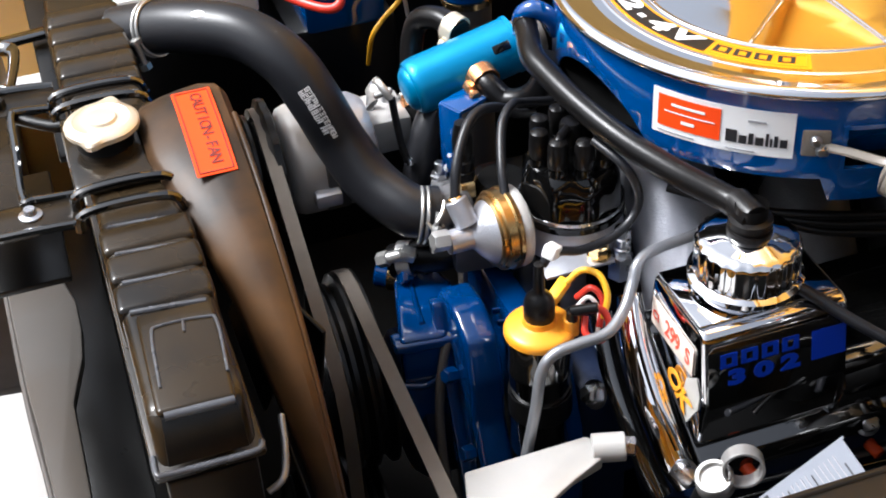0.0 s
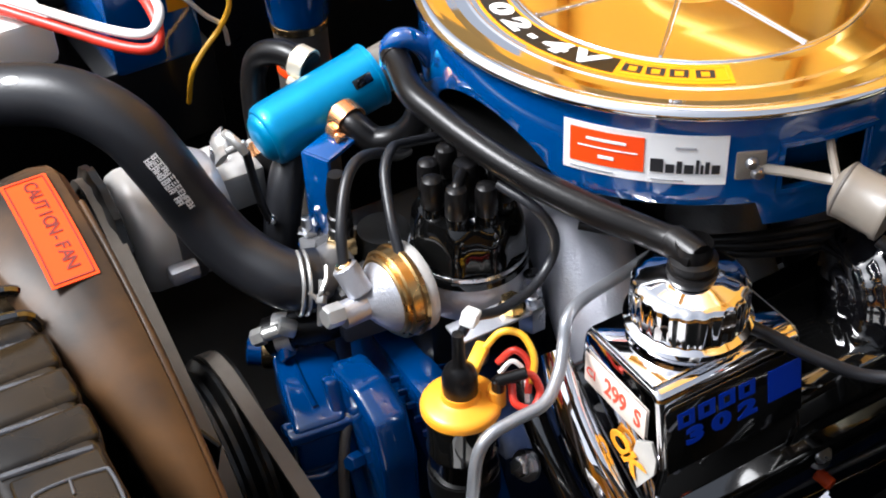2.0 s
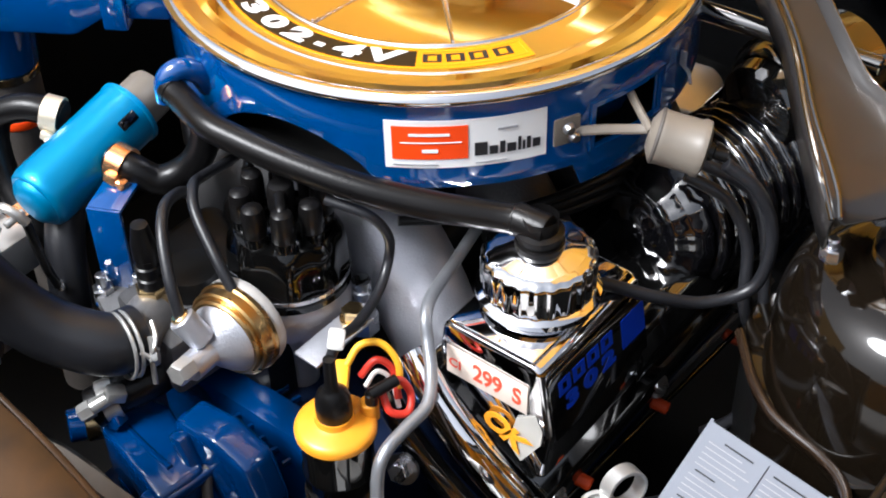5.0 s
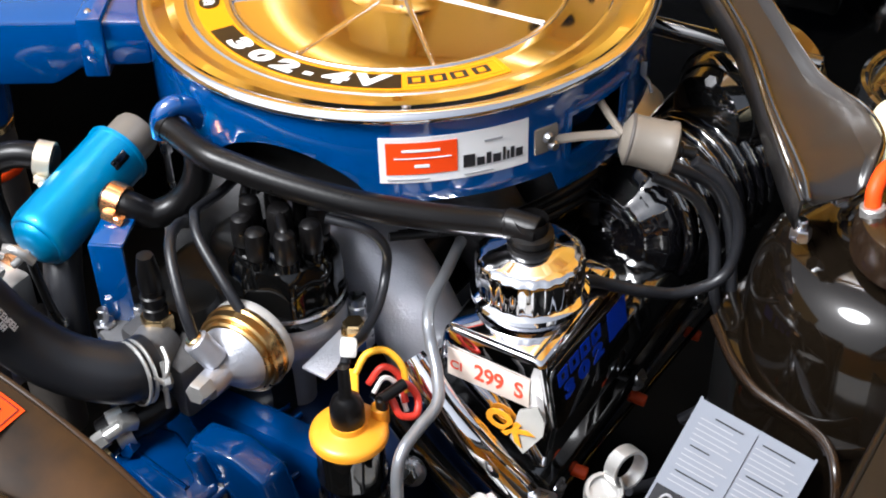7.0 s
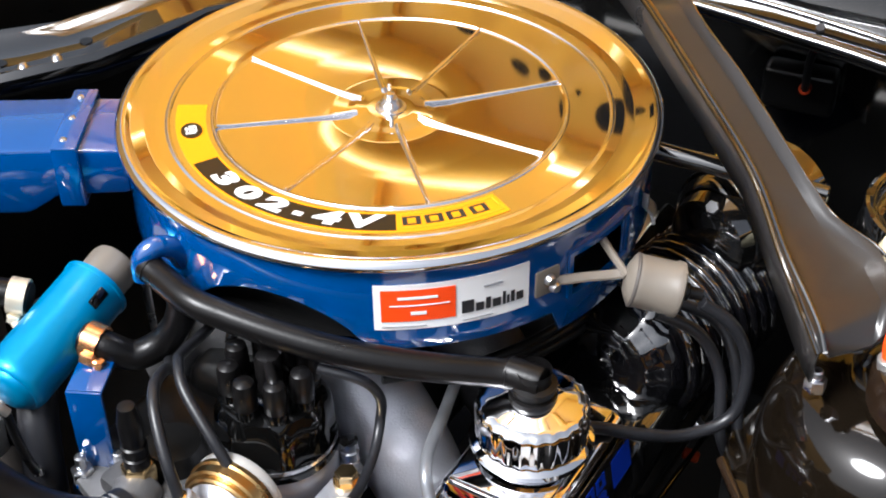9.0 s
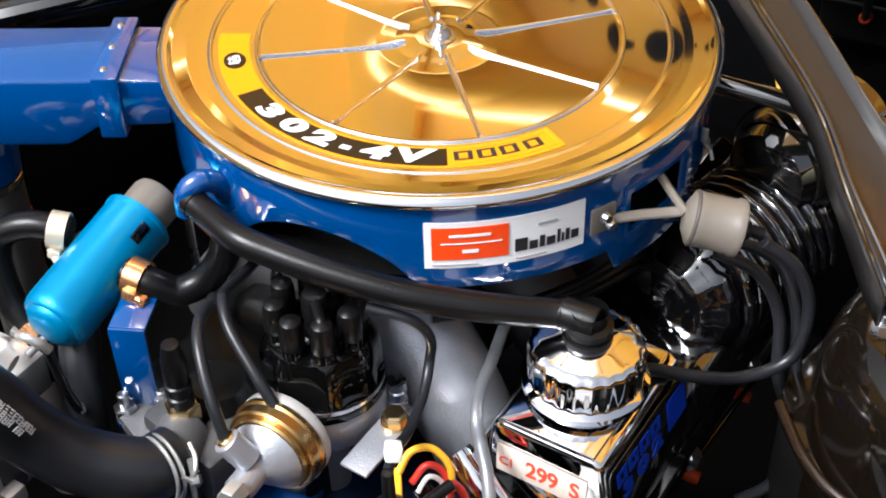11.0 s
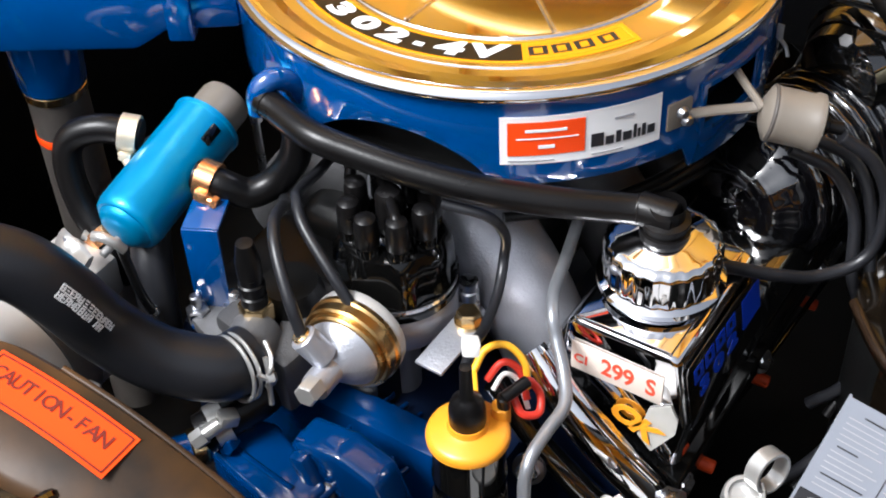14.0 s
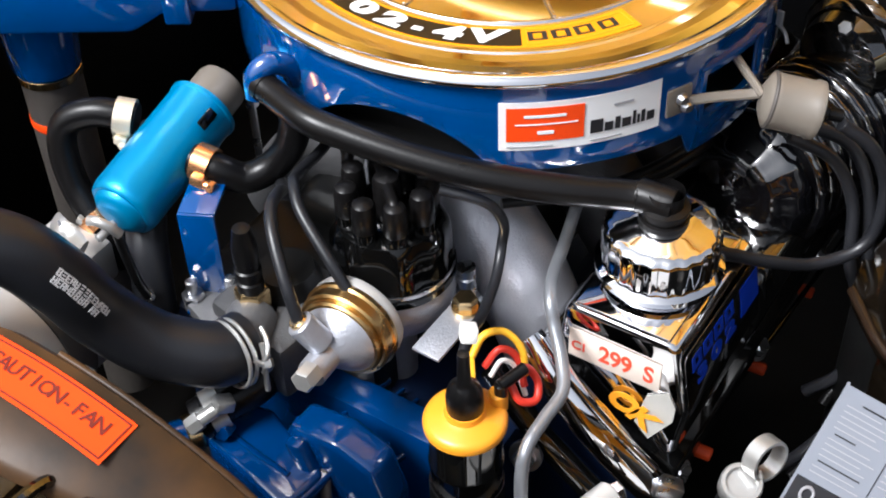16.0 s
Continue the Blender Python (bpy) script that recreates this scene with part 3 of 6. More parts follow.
    m = along((-0.064, -0.236, 0.9165), (-0.048, -0.272, 0.9085))
    vm = part("vacuum_motor", revolve([(0, -0.004), (0.010, -0.004), (0.0175, 0.000), (0.0190, 0.003), (0.0185, 0.006), (0.0188, 0.028), (0.0200, 0.030), (0.0195, 0.034), (0.014, 0.036), (0, 0.036)], 36, m), GREY_PL, t, "grey-beige round vacuum motor")
    part("back_ring", torus(0.0178, 0.0016, m @ pose(0, 0, 0.002), 36, 8), DUCT, vm, "brown back ring")
    part("nozzle", revolve([(0.0065, 0.034), (0.0065, 0.040), (0.0045, 0.041), (0.0045, 0.050), (0, 0.050)], 18, m), RUBBER, vm)
    part("clip", join(box(0.0015, 0.005, 0.012, 0.0005, pose(0.012, -0.2115, 0.926)), sweep([(0.012, -0.211, 0.921), (0.014, -0.216, 0.914), (0.010, -0.220, 0.909)], 0.0014, 8, 4)), LINE_STEEL, t, "small steel spring clip")
    part("link_rod", sweep([(-0.064, -0.233, 0.918), (-0.050, -0.21, 0.926), (-0.035, -0.19, 0.933)], 0.003, 8, 4), GREY_PL, t)
    for o in t.children:
        if o.name.split(".")[0] in ("housing", "pan", "filter", "window_lip", "flap", "lid", "wing_nut", "sticker"):
            o.matrix_world = Matrix.Translation(C0) @ o.matrix_world
    return t


air_cleaner()


# ---- valve cover bank ----
def valve_cover():
    t = thing("valve_cover", (-0.15, -0.21, 0.72), "chrome valve cover with stickers and an orange paint mark", "valve cover")
    # outline across the engine, pushed along it
    m = Matrix.Translation((-0.214, 0, 0)) @ Matrix(((0, 0, 1, 0), (1, 0, 0, 0), (0, 1, 0, 0), (0, 0, 0, 1)))
    out = [(-0.168, 0.790), (-0.172, 0.822), (-0.180, 0.826), (-0.246, 0.826), (-0.254, 0.822), (-0.264, 0.765), (-0.259, 0.722), (-0.250, 0.716)]
    part("cover", prism(out, 0.118, 0.0050, m, 4), CHROME, t, "mirror chrome cover", angle=30)
    back = [(-0.158, 0.755), (-0.168, 0.765), (-0.245, 0.765), (-0.256, 0.760), (-0.264, 0.742), (-0.258, 0.715), (-0.248, 0.708)]
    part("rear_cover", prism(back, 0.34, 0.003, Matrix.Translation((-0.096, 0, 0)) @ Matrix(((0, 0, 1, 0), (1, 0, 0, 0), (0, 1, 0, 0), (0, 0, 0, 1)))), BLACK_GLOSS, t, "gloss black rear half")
    part("top_plate", box(0.112, 0.068, 0.004, 0.0015, pose(-0.158, -0.213, 0.8275)), CHROME, t)
    # slanting flange under the cover
    fl = [(-0.150, 0.768), (-0.142, 0.758), (-0.246, 0.664), (-0.262, 0.686), (-0.262, 0.702)]
    part("flange", prism(fl, 0.44, 0.003, Matrix.Translation((-0.212, 0, 0)) @ Matrix(((0, 0, 1, 0), (1, 0, 0, 0), (0, 1, 0, 0), (0, 0, 0, 1)))), BLACK_GLOSS, t, "gloss black flange rail")
    part("front_moulding", sweep([(-0.222, -0.150, 0.787), (-0.228, -0.176, 0.766), (-0.230, -0.212, 0.735), (-0.226, -0.246, 0.700), (-0.222, -0.262, 0.684)], [0.011, 0.014, 0.0155, 0.014, 0.010], 18, 8, flat=0.7), CHROME, t, "polished chrome front moulding")
    part("front_bead", sweep([(-0.224, -0.163, 0.796), (-0.229, -0.190, 0.772), (-0.229, -0.222, 0.742), (-0.224, -0.250, 0.714)], 0.0045, 12, 8), CHROME, t)
    part("head_edge", sweep([(-0.238, -0.132, 0.760), (-0.240, -0.165, 0.722), (-0.236, -0.205, 0.682), (-0.228, -0.235, 0.650)], 0.010, 14, 6), BLACK_GLOSS, t, "black edge of the head")
    part("corner_clip", box(0.016, 0.020, 0.014, 0.003, pose(-0.224, -0.262, 0.700, 20, 15, 30)), STEEL, t)
    # code sticker on the front
    f = frame_on((-0.2150, -0.2110, 0.7935), (0, -1, 0.02), (0, 0.02, 1)) @ pose(0, 0, 0.0004, 0, 0, -2)
    st = part("code_sticker", box(0.067, 0.026, 0.0006, 0.0002, f), STICKER, t, "pale pink-white sticker with red figures")
    letters(st, "299 S", 0.0205, 0.0098, f @ pose(0.009, -0.0005, 0.0005) @ Matrix.Diagonal((0.82, 1, 1, 1)), INK_RED, bold=0.0004)
    letters(st, "CI", 0.011, 0.0055, f @ pose(-0.025, -0.002, 0.0005), INK_RED, bold=0.0002)
    yz = Matrix(((0, 0, 1, 0), (1, 0, 0, 0), (0, 1, 0, 0), (0, 0, 0, 1)))
    g = frame_on((-0.2155, -0.2265, 0.7540), (0, -1, 0), (0, 0, 1))
    part("scraped_patch", prism([(-0.236, 0.772), (-0.251, 0.783), (-0.257, 0.771), (-0.256, 0.757), (-0.240, 0.730), (-0.229, 0.742)], 0.0006, 0, Matrix.Translation((-0.2152, 0, 0)) @ yz), PATCH, t, "pale scraped patch on the chrome")
    letters(t, "OK", 0.026, 0.016, g @ pose(0.0, 0.0, 0.0012, 0, 0, -26), PAINT_MARK, "paint_mark", shear=0.2, bold=0.0012)
    # side sticker
    s = frame_on((-0.1515, -0.2585, 0.7935), (1, 0, 0), (0, 0.17, 1)) @ pose(0, 0, 0.0030)
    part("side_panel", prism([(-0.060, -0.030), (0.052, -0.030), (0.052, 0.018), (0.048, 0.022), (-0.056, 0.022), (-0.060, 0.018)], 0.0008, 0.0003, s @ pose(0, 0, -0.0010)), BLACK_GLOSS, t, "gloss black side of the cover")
    ss = part("side_sticker", put(bars([(0.037, 0.001, 0.028, 0.025)]), s), DECAL_BLUE, t, "blue printed block and figures")
    letters(ss, "302", 0.0185, 0.0135, s @ pose(-0.016, -0.0075, 0) @ Matrix.Diagonal((1.6, 0.9, 1, 1)), DECAL_BLUE, bold=0.0011)
    for i in range(4):
        x = -0.044 + 0.0165 * i
        part("mark", put(bars([(x - 0.0046, 0.0085, 0.0042, 0.0118), (x + 0.0046, 0.0085, 0.0042, 0.0118), (x, 0.0130, 0.008, 0.0030), (x, 0.0040, 0.008, 0.0030)]), s), DECAL_BLUE, ss)
    # bolts along the rail
    for x in (-0.20, -0.065, 0.05, 0.18):
        b = join(revolve([(0.011, 0), (0.011, 0.002), (0.008, 0.003)], 24), hexnut((0, 0, 0.002), (0, 0, 0.010), 0.0075))
        part("bolt", put(b, along((x, -0.257, 0.690), (x, -0.300, 0.735))), STEEL, t)
    return t


valve_cover()


def breather_cap():
    t = thing("oil_filler_cap", (-0.162, -0.213, 0.830), "chrome fluted oil filler breather cap on the valve cover", "filler cap")
    m = pose(-0.160, -0.2125, 0.829)
    part("neck", revolve([(0.036, 0), (0.036, 0.012)], 40, m), CHROME, t)
    part("collar", revolve([(0, 0.004), (0.040, 0.004), (0.0425, 0.007), (0.0425, 0.011), (0.039, 0.013), (0.0365, 0.014)], 56, m), CHROME, t)
    part("body", revolve([(0.0365, 0.012), (0.0385, 0.014), (0.0385, 0.036), (0.0375, 0.039), (0.0345, 0.0415), (0.030, 0.0425), (0.022, 0.0445), (0.016, 0.046), (0, 0.046)], 96, m,
                         wave=lambda a, i: 0.0007 * math.cos(a * 22) if i in (2, 3) else 0.0004 * math.cos(a * 22) if i == 1 else 0), CHROME, t, "fluted chrome body")
    part("grommet", revolve([(0.0165, 0.044), (0.0165, 0.050), (0.0145, 0.0505), (0.0145, 0.054), (0.0160, 0.0545), (0.0160, 0.0585), (0.012, 0.060), (0.012, 0.070)], 30, m), RUBBER, t, "ribbed black rubber grommet")
    return t


breather_cap()


def hose(name, pts, r, material, label, category="hose", seg=18):
    t = thing(name, pts[0], label, category)
    part("tube", sweep(pts, r, seg), material, t)
    if r > 0.0043 and category in ("hose", "pipe"):
        for a, b in ((pts[0], pts[1]), (pts[-1], pts[-2])):
            a, b = Vector(a), Vector(b)
            d = (b - a).normalized()
            part("cuff", revolve([(r * 0.9, 0), (r * 1.06, 0.0005), (r * 1.06, r * 0.6), (r * 0.9, r * 0.65)], seg, along(a, a + d)), material, t)
    return t


hose("breather_hose", [(-0.2265, 0.0540, 0.924), (-0.2300, 0.0380, 0.922), (-0.2385, 0.0060, 0.921), (-0.2353, -0.022, 0.917), (-0.227, -0.0608, 0.911), (-0.2125, -0.1072, 0.904), (-0.192, -0.1495, 0.897), (-0.1698, -0.184, 0.8905), (-0.1625, -0.199, 0.8895)],
     0.0100, RUBBER, "thick black rubber breather hose from the air cleaner")
el = thing("hose_elbow", (-0.16, -0.2125, 0.885), "black moulded rubber elbow on the filler cap", "hose elbow")
part("elbow", revolve([(0.0098, 0), (0.0112, 0.001), (0.0112, 0.022), (0.0106, 0.025), (0.0085, 0.026), (0, 0.026)], 24, along((-0.1630, -0.194, 0.8900), (-0.160, -0.226, 0.8895))), RUBBER, el)
part("neck", revolve([(0.0125, 0.869), (0.0125, 0.874), (0.0112, 0.8745), (0.0112, 0.877), (0.0125, 0.8775), (0.0122, 0.882), (0.0095, 0.890)], 24, pose(-0.160, -0.2125, 0)), RUBBER, el)


# ---- distributor ----
def distributor():
    t = thing("distributor", (-0.226, -0.040, 0.70), "ignition distributor with a black cap and grey body", "distributor")
    c = pose(-0.226, -0.044, 0) @ Matrix.Diagonal((0.88, 0.88, 1, 1))
    part("body", revolve([(0.014, 0.66), (0.016, 0.74), (0.024, 0.765), (0.047, 0.775), (0.0495, 0.782), (0.0495, 0.800), (0.047, 0.803), (0, 0.803)], 48, c), ALU, t, "grey cast body")
    part("cap", revolve([(0.0480, 0.803), (0.0505, 0.805), (0.0505, 0.810), (0.0475, 0.812), (0.0470, 0.832), (0.0450, 0.844), (0.0400, 0.852), (0.020, 0.857), (0, 0.857)], 64, c,
                       wave=lambda a, i: 0.0014 * math.cos(a * 8) if 2 < i < 6 else 0), BAKELITE, t, "shiny black bakelite cap")
    part("cap_band", revolve([(0.0490, 0.8125), (0.0500, 0.8125), (0.0500, 0.8155), (0.0490, 0.8155)], 48, c), STEEL, t)
    for k in range(8):
        a = radians(0 + 45 * k)
        x, y = 0.031 * math.cos(a), 0.031 * math.sin(a)
        part("tower", revolve([(0.0092, 0.8340), (0.0088, 0.8650), (0.0080, 0.8660)], 18, c @ pose(x, y, 0)), BAKELITE, t)
        part("boot", revolve([(0.0088, 0.8600), (0.0096, 0.8610), (0.0092, 0.8780), (0.0080, 0.8825), (0.0045, 0.8845), (0, 0.885)], 20, c @ pose(x, y, 0)), RUBBER, t, "rubber lead boot")
    part("tower", revolve([(0.0105, 0.856), (0.0095, 0.866), (0.0110, 0.867), (0.0110, 0.882), (0.009, 0.886), (0, 0.887)], 18, c), RUBBER, t)
    # dual vacuum unit pointing forward
    m = along((-0.262, -0.050, 0.803), (-0.345, -0.0565, 0.806))
    va = part("vacuum_unit", revolve([(0, 0.010), (0.026, 0.010), (0.0335, 0.014), (0.0345, 0.018), (0.033, 0.022)], 44, m), GREYPAINT, t, "grey round vacuum advance unit")
    part("gold_ring", revolve([(0.0330, 0.0215), (0.0345, 0.0225), (0.0350, 0.026), (0.0335, 0.0275), (0.0335, 0.0345), (0.0320, 0.0360), (0.0300, 0.0360), (0.0300, 0.0385), (0.0285, 0.0400), (0.0265, 0.0400)], 44, m), GOLD_WORN, va, "gold cadmium-plated rings")
    part("front_shell", revolve([(0.0290, 0.0360), (0.0270, 0.0395), (0.0235, 0.0440), (0.0170, 0.0500), (0.0125, 0.0530), (0.0100, 0.0560), (0.0098, 0.0750), (0, 0.0760)], 36, m), ALU, va, "bare aluminium shell")
    part("spout", rod((-0.318, -0.052, 0.815), (-0.324, -0.040, 0.834), 0.0095), ALU, va)
    part("fitting", hexnut((-0.338, -0.058, 0.811), (-0.351, -0.0595, 0.813), 0.0085), PLATED_DULL, va)
    part("ferrule", rod((-0.3235, -0.041, 0.832), (-0.3245, -0.039, 0.8365), 0.0065), BRASS, va)
    part("arm", box(0.030, 0.016, 0.018, 0.003, pose(-0.262, -0.048, 0.797, 0, 0, 6)), GREYPAINT, t)
    return t


distributor()

hose("vacuum_hose", [(-0.324, -0.040, 0.834), (-0.318, -0.028, 0.856), (-0.302, -0.008, 0.876), (-0.285, 0.006, 0.881), (-0.2626, 0.0182, 0.8716), (-0.242, 0.033, 0.852), (-0.220, 0.055, 0.835)], 0.0042, RUBBER_SOFT, "thin grey-black vacuum hose to the vacuum unit", seg=12)
hose("vacuum_hose", [(-0.286, -0.052, 0.834), (-0.282, -0.035, 0.852), (-0.2703, -0.0060, 0.8705), (-0.2559, 0.0101, 0.8765), (-0.240, 0.020, 0.870), (-0.205, 0.030, 0.858), (-0.17, 0.04, 0.85)], 0.0040, RUBBER_SOFT, "thin grey-black vacuum hose behind the vacuum unit", seg=12)


# ---- ignition coil ----
def coil():
    t = thing("ignition_coil", (-0.290, -0.143, 0.66), "black ignition coil with a yellow cap and coloured leads", "ignition coil")
    m = pose(-0.295, -0.1455, 0)
    part("can", revolve([(0, 0.645), (0.022, 0.645), (0.0245, 0.650), (0.0245, 0.732), (0.0255, 0.734), (0.0255, 0.737), (0.0245, 0.739), (0.0245, 0.768), (0.023, 0.771), (0, 0.771)], 44, m), BLACK_GLOSS, t, "gloss black can")
    cap = part("cap", revolve([(0.0255, 0.7690), (0.0278, 0.7705), (0.0280, 0.7740), (0.0270, 0.7765), (0.0240, 0.7785), (0.0170, 0.7800), (0.0138, 0.7815), (0.0130, 0.786), (0, 0.786)], 44, m), YELLOW, t, "yellow plastic cap")
    part("boot", revolve([(0.0118, 0.782), (0.0124, 0.790), (0.0122, 0.799), (0.0105, 0.805), (0.0070, 0.809), (0.0046, 0.812), (0.0040, 0.837), (0, 0.838)], 24, m), RUBBER, cap, "black rubber boot")
    part("post", rod((-0.274, -0.158, 0.772), (-0.274, -0.158, 0.788), 0.0065), YELLOW, cap)
    part("plug", box(0.026, 0.010, 0.008, 0.002, pose(-0.276, -0.136, 0.797, 0, -15, 35)), YELLOW_WIRE, t, "yellow push-on connector")
    part("plug", join(rod((-0.274, -0.160, 0.786), (-0.274, -0.160, 0.797), 0.0045), rod((-0.276, -0.160, 0.796), (-0.256, -0.168, 0.800), 0.0042)), RUBBER, t, "black push-on connector")
    part("lead", sweep([(-0.268, -0.134, 0.802), (-0.256, -0.136, 0.812), (-0.246, -0.146, 0.812), (-0.244, -0.158, 0.800), (-0.250, -0.164, 0.784)], 0.0026, 10), YELLOW_WIRE, t, "yellow lead")
    part("lead", sweep([(-0.258, -0.164, 0.797), (-0.250, -0.166, 0.792), (-0.249, -0.173, 0.782), (-0.258, -0.177, 0.775), (-0.267, -0.170, 0.779), (-0.264, -0.161, 0.788)], 0.0028, 10), RED_WIRE, t, "red lead")
    part("lead", sweep([(-0.262, -0.140, 0.790), (-0.252, -0.146, 0.801), (-0.247, -0.156, 0.794), (-0.254, -0.166, 0.778)], 0.0026, 10), RED_WIRE, t, "red lead")
    part("lead", sweep([(-0.264, -0.146, 0.786), (-0.256, -0.150, 0.796), (-0.251, -0.158, 0.788), (-0.256, -0.168, 0.772)], 0.0018, 8), WHITE_PL, t, "white lead")
    part("strap", revolve([(0.0247, 0.690), (0.0258, 0.690), (0.0258, 0.712), (0.0247, 0.712)], 40, m), BLACK, t)
    return t


coil()
coil_wire = hose("coil_wire", [(-0.291, -0.143, 0.833), (-0.281, -0.142, 0.842), (-0.256, -0.135, 0.831), (-0.223, -0.125, 0.829), (-0.203, -0.118, 0.841), (-0.203, -0.119, 0.863), (-0.213, -0.112, 0.884), (-0.225, -0.085, 0.892)], 0.0036, RUBBER_SOFT, "black high-tension lead from the coil to the distributor", "wire", 12)
part("marker_clip", box(0.013, 0.011, 0.011, 0.002, pose(-0.283, -0.142, 0.843, 10, 20, 40)), WHITE_PL, coil_wire, "white plastic clip")

# bracket plate and studs beside the coil
pl = thing("coil_bracket", (-0.265, -0.10, 0.795), "flat grey steel bracket plate by the coil", "bracket")
part("plate", box(0.058, 0.022, 0.003, 0.001, pose(-0.246, -0.103, 0.7925, 0, -2, -2)), ALU, pl)
part("washer", revolve([(0, 0), (0.010, 0), (0.010, 0.003), (0, 0.003)], 24, pose(-0.227, -0.104, 0.7945)), BRASS, pl)
part("nut", hexnut((-0.227, -0.104, 0.797), (-0.227, -0.104, 0.806), 0.0085), BRASS, pl)
st = thing("temperature_stud", (-0.205, -0.090, 0.77), "threaded zinc sender stud in the intake manifold", "stud")
part("base", hexnut((-0.200, -0.088, 0.755), (-0.200, -0.088, 0.776), 0.011), STEEL, st)
part("stud", revolve([(0.0075, 0.770), (0.0075, 0.778), (0.0060, 0.779), (0.0060, 0.783), (0.0072, 0.784), (0.0072, 0.788), (0.0060, 0.789), (0.0060, 0.792), (0.0070, 0.793), (0.0070, 0.797), (0, 0.798)], 20, pose(-0.198, -0.086, 0.004)), STEEL, st)


# ---- engine castings ----
def intake_manifold():
    t = thing("intake_manifold", (-0.1, -0.02, 0.70), "dull grey cast aluminium intake manifold", "manifold")
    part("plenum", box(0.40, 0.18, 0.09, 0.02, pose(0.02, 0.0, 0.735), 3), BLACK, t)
    # runners in darker aluminium: shade beyond the front one is put into colour
    for k, x in enumerate((-0.115, -0.03, 0.06, 0.14)):
        for s in ((1,) if k == 0 else (-1, 1)):
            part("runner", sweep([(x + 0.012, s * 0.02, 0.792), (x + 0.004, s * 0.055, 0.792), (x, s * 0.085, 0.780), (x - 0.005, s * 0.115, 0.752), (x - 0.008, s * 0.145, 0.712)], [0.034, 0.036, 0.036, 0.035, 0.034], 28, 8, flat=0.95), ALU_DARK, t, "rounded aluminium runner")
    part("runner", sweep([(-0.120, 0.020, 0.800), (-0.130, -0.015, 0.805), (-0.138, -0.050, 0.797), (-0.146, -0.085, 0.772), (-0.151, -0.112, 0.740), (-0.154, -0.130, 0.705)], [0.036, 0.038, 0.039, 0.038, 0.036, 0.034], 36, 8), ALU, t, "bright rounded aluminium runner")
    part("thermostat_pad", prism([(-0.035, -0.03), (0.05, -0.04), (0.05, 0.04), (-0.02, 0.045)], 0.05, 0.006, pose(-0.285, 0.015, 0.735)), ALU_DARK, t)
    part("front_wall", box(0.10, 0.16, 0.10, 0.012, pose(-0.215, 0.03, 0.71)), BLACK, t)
    part("boss", revolve([(0.020, 0.75), (0.018, 0.782), (0.016, 0.785), (0, 0.785)], 28, pose(-0.294, 0.027, 0)), ALU_MID, t)
    part("boss", revolve([(0.026, 0.75), (0.024, 0.79), (0.020, 0.80), (0, 0.80)], 28, pose(-0.262, 0.022, 0)), BLACK, t)
    # black for the shade under the air cleaner
    part("carburettor_base", box(0.13, 0.14, 0.10, 0.01, pose(0.0, 0.0, 0.82)), BLACK, t)
    return t


intake_manifold()


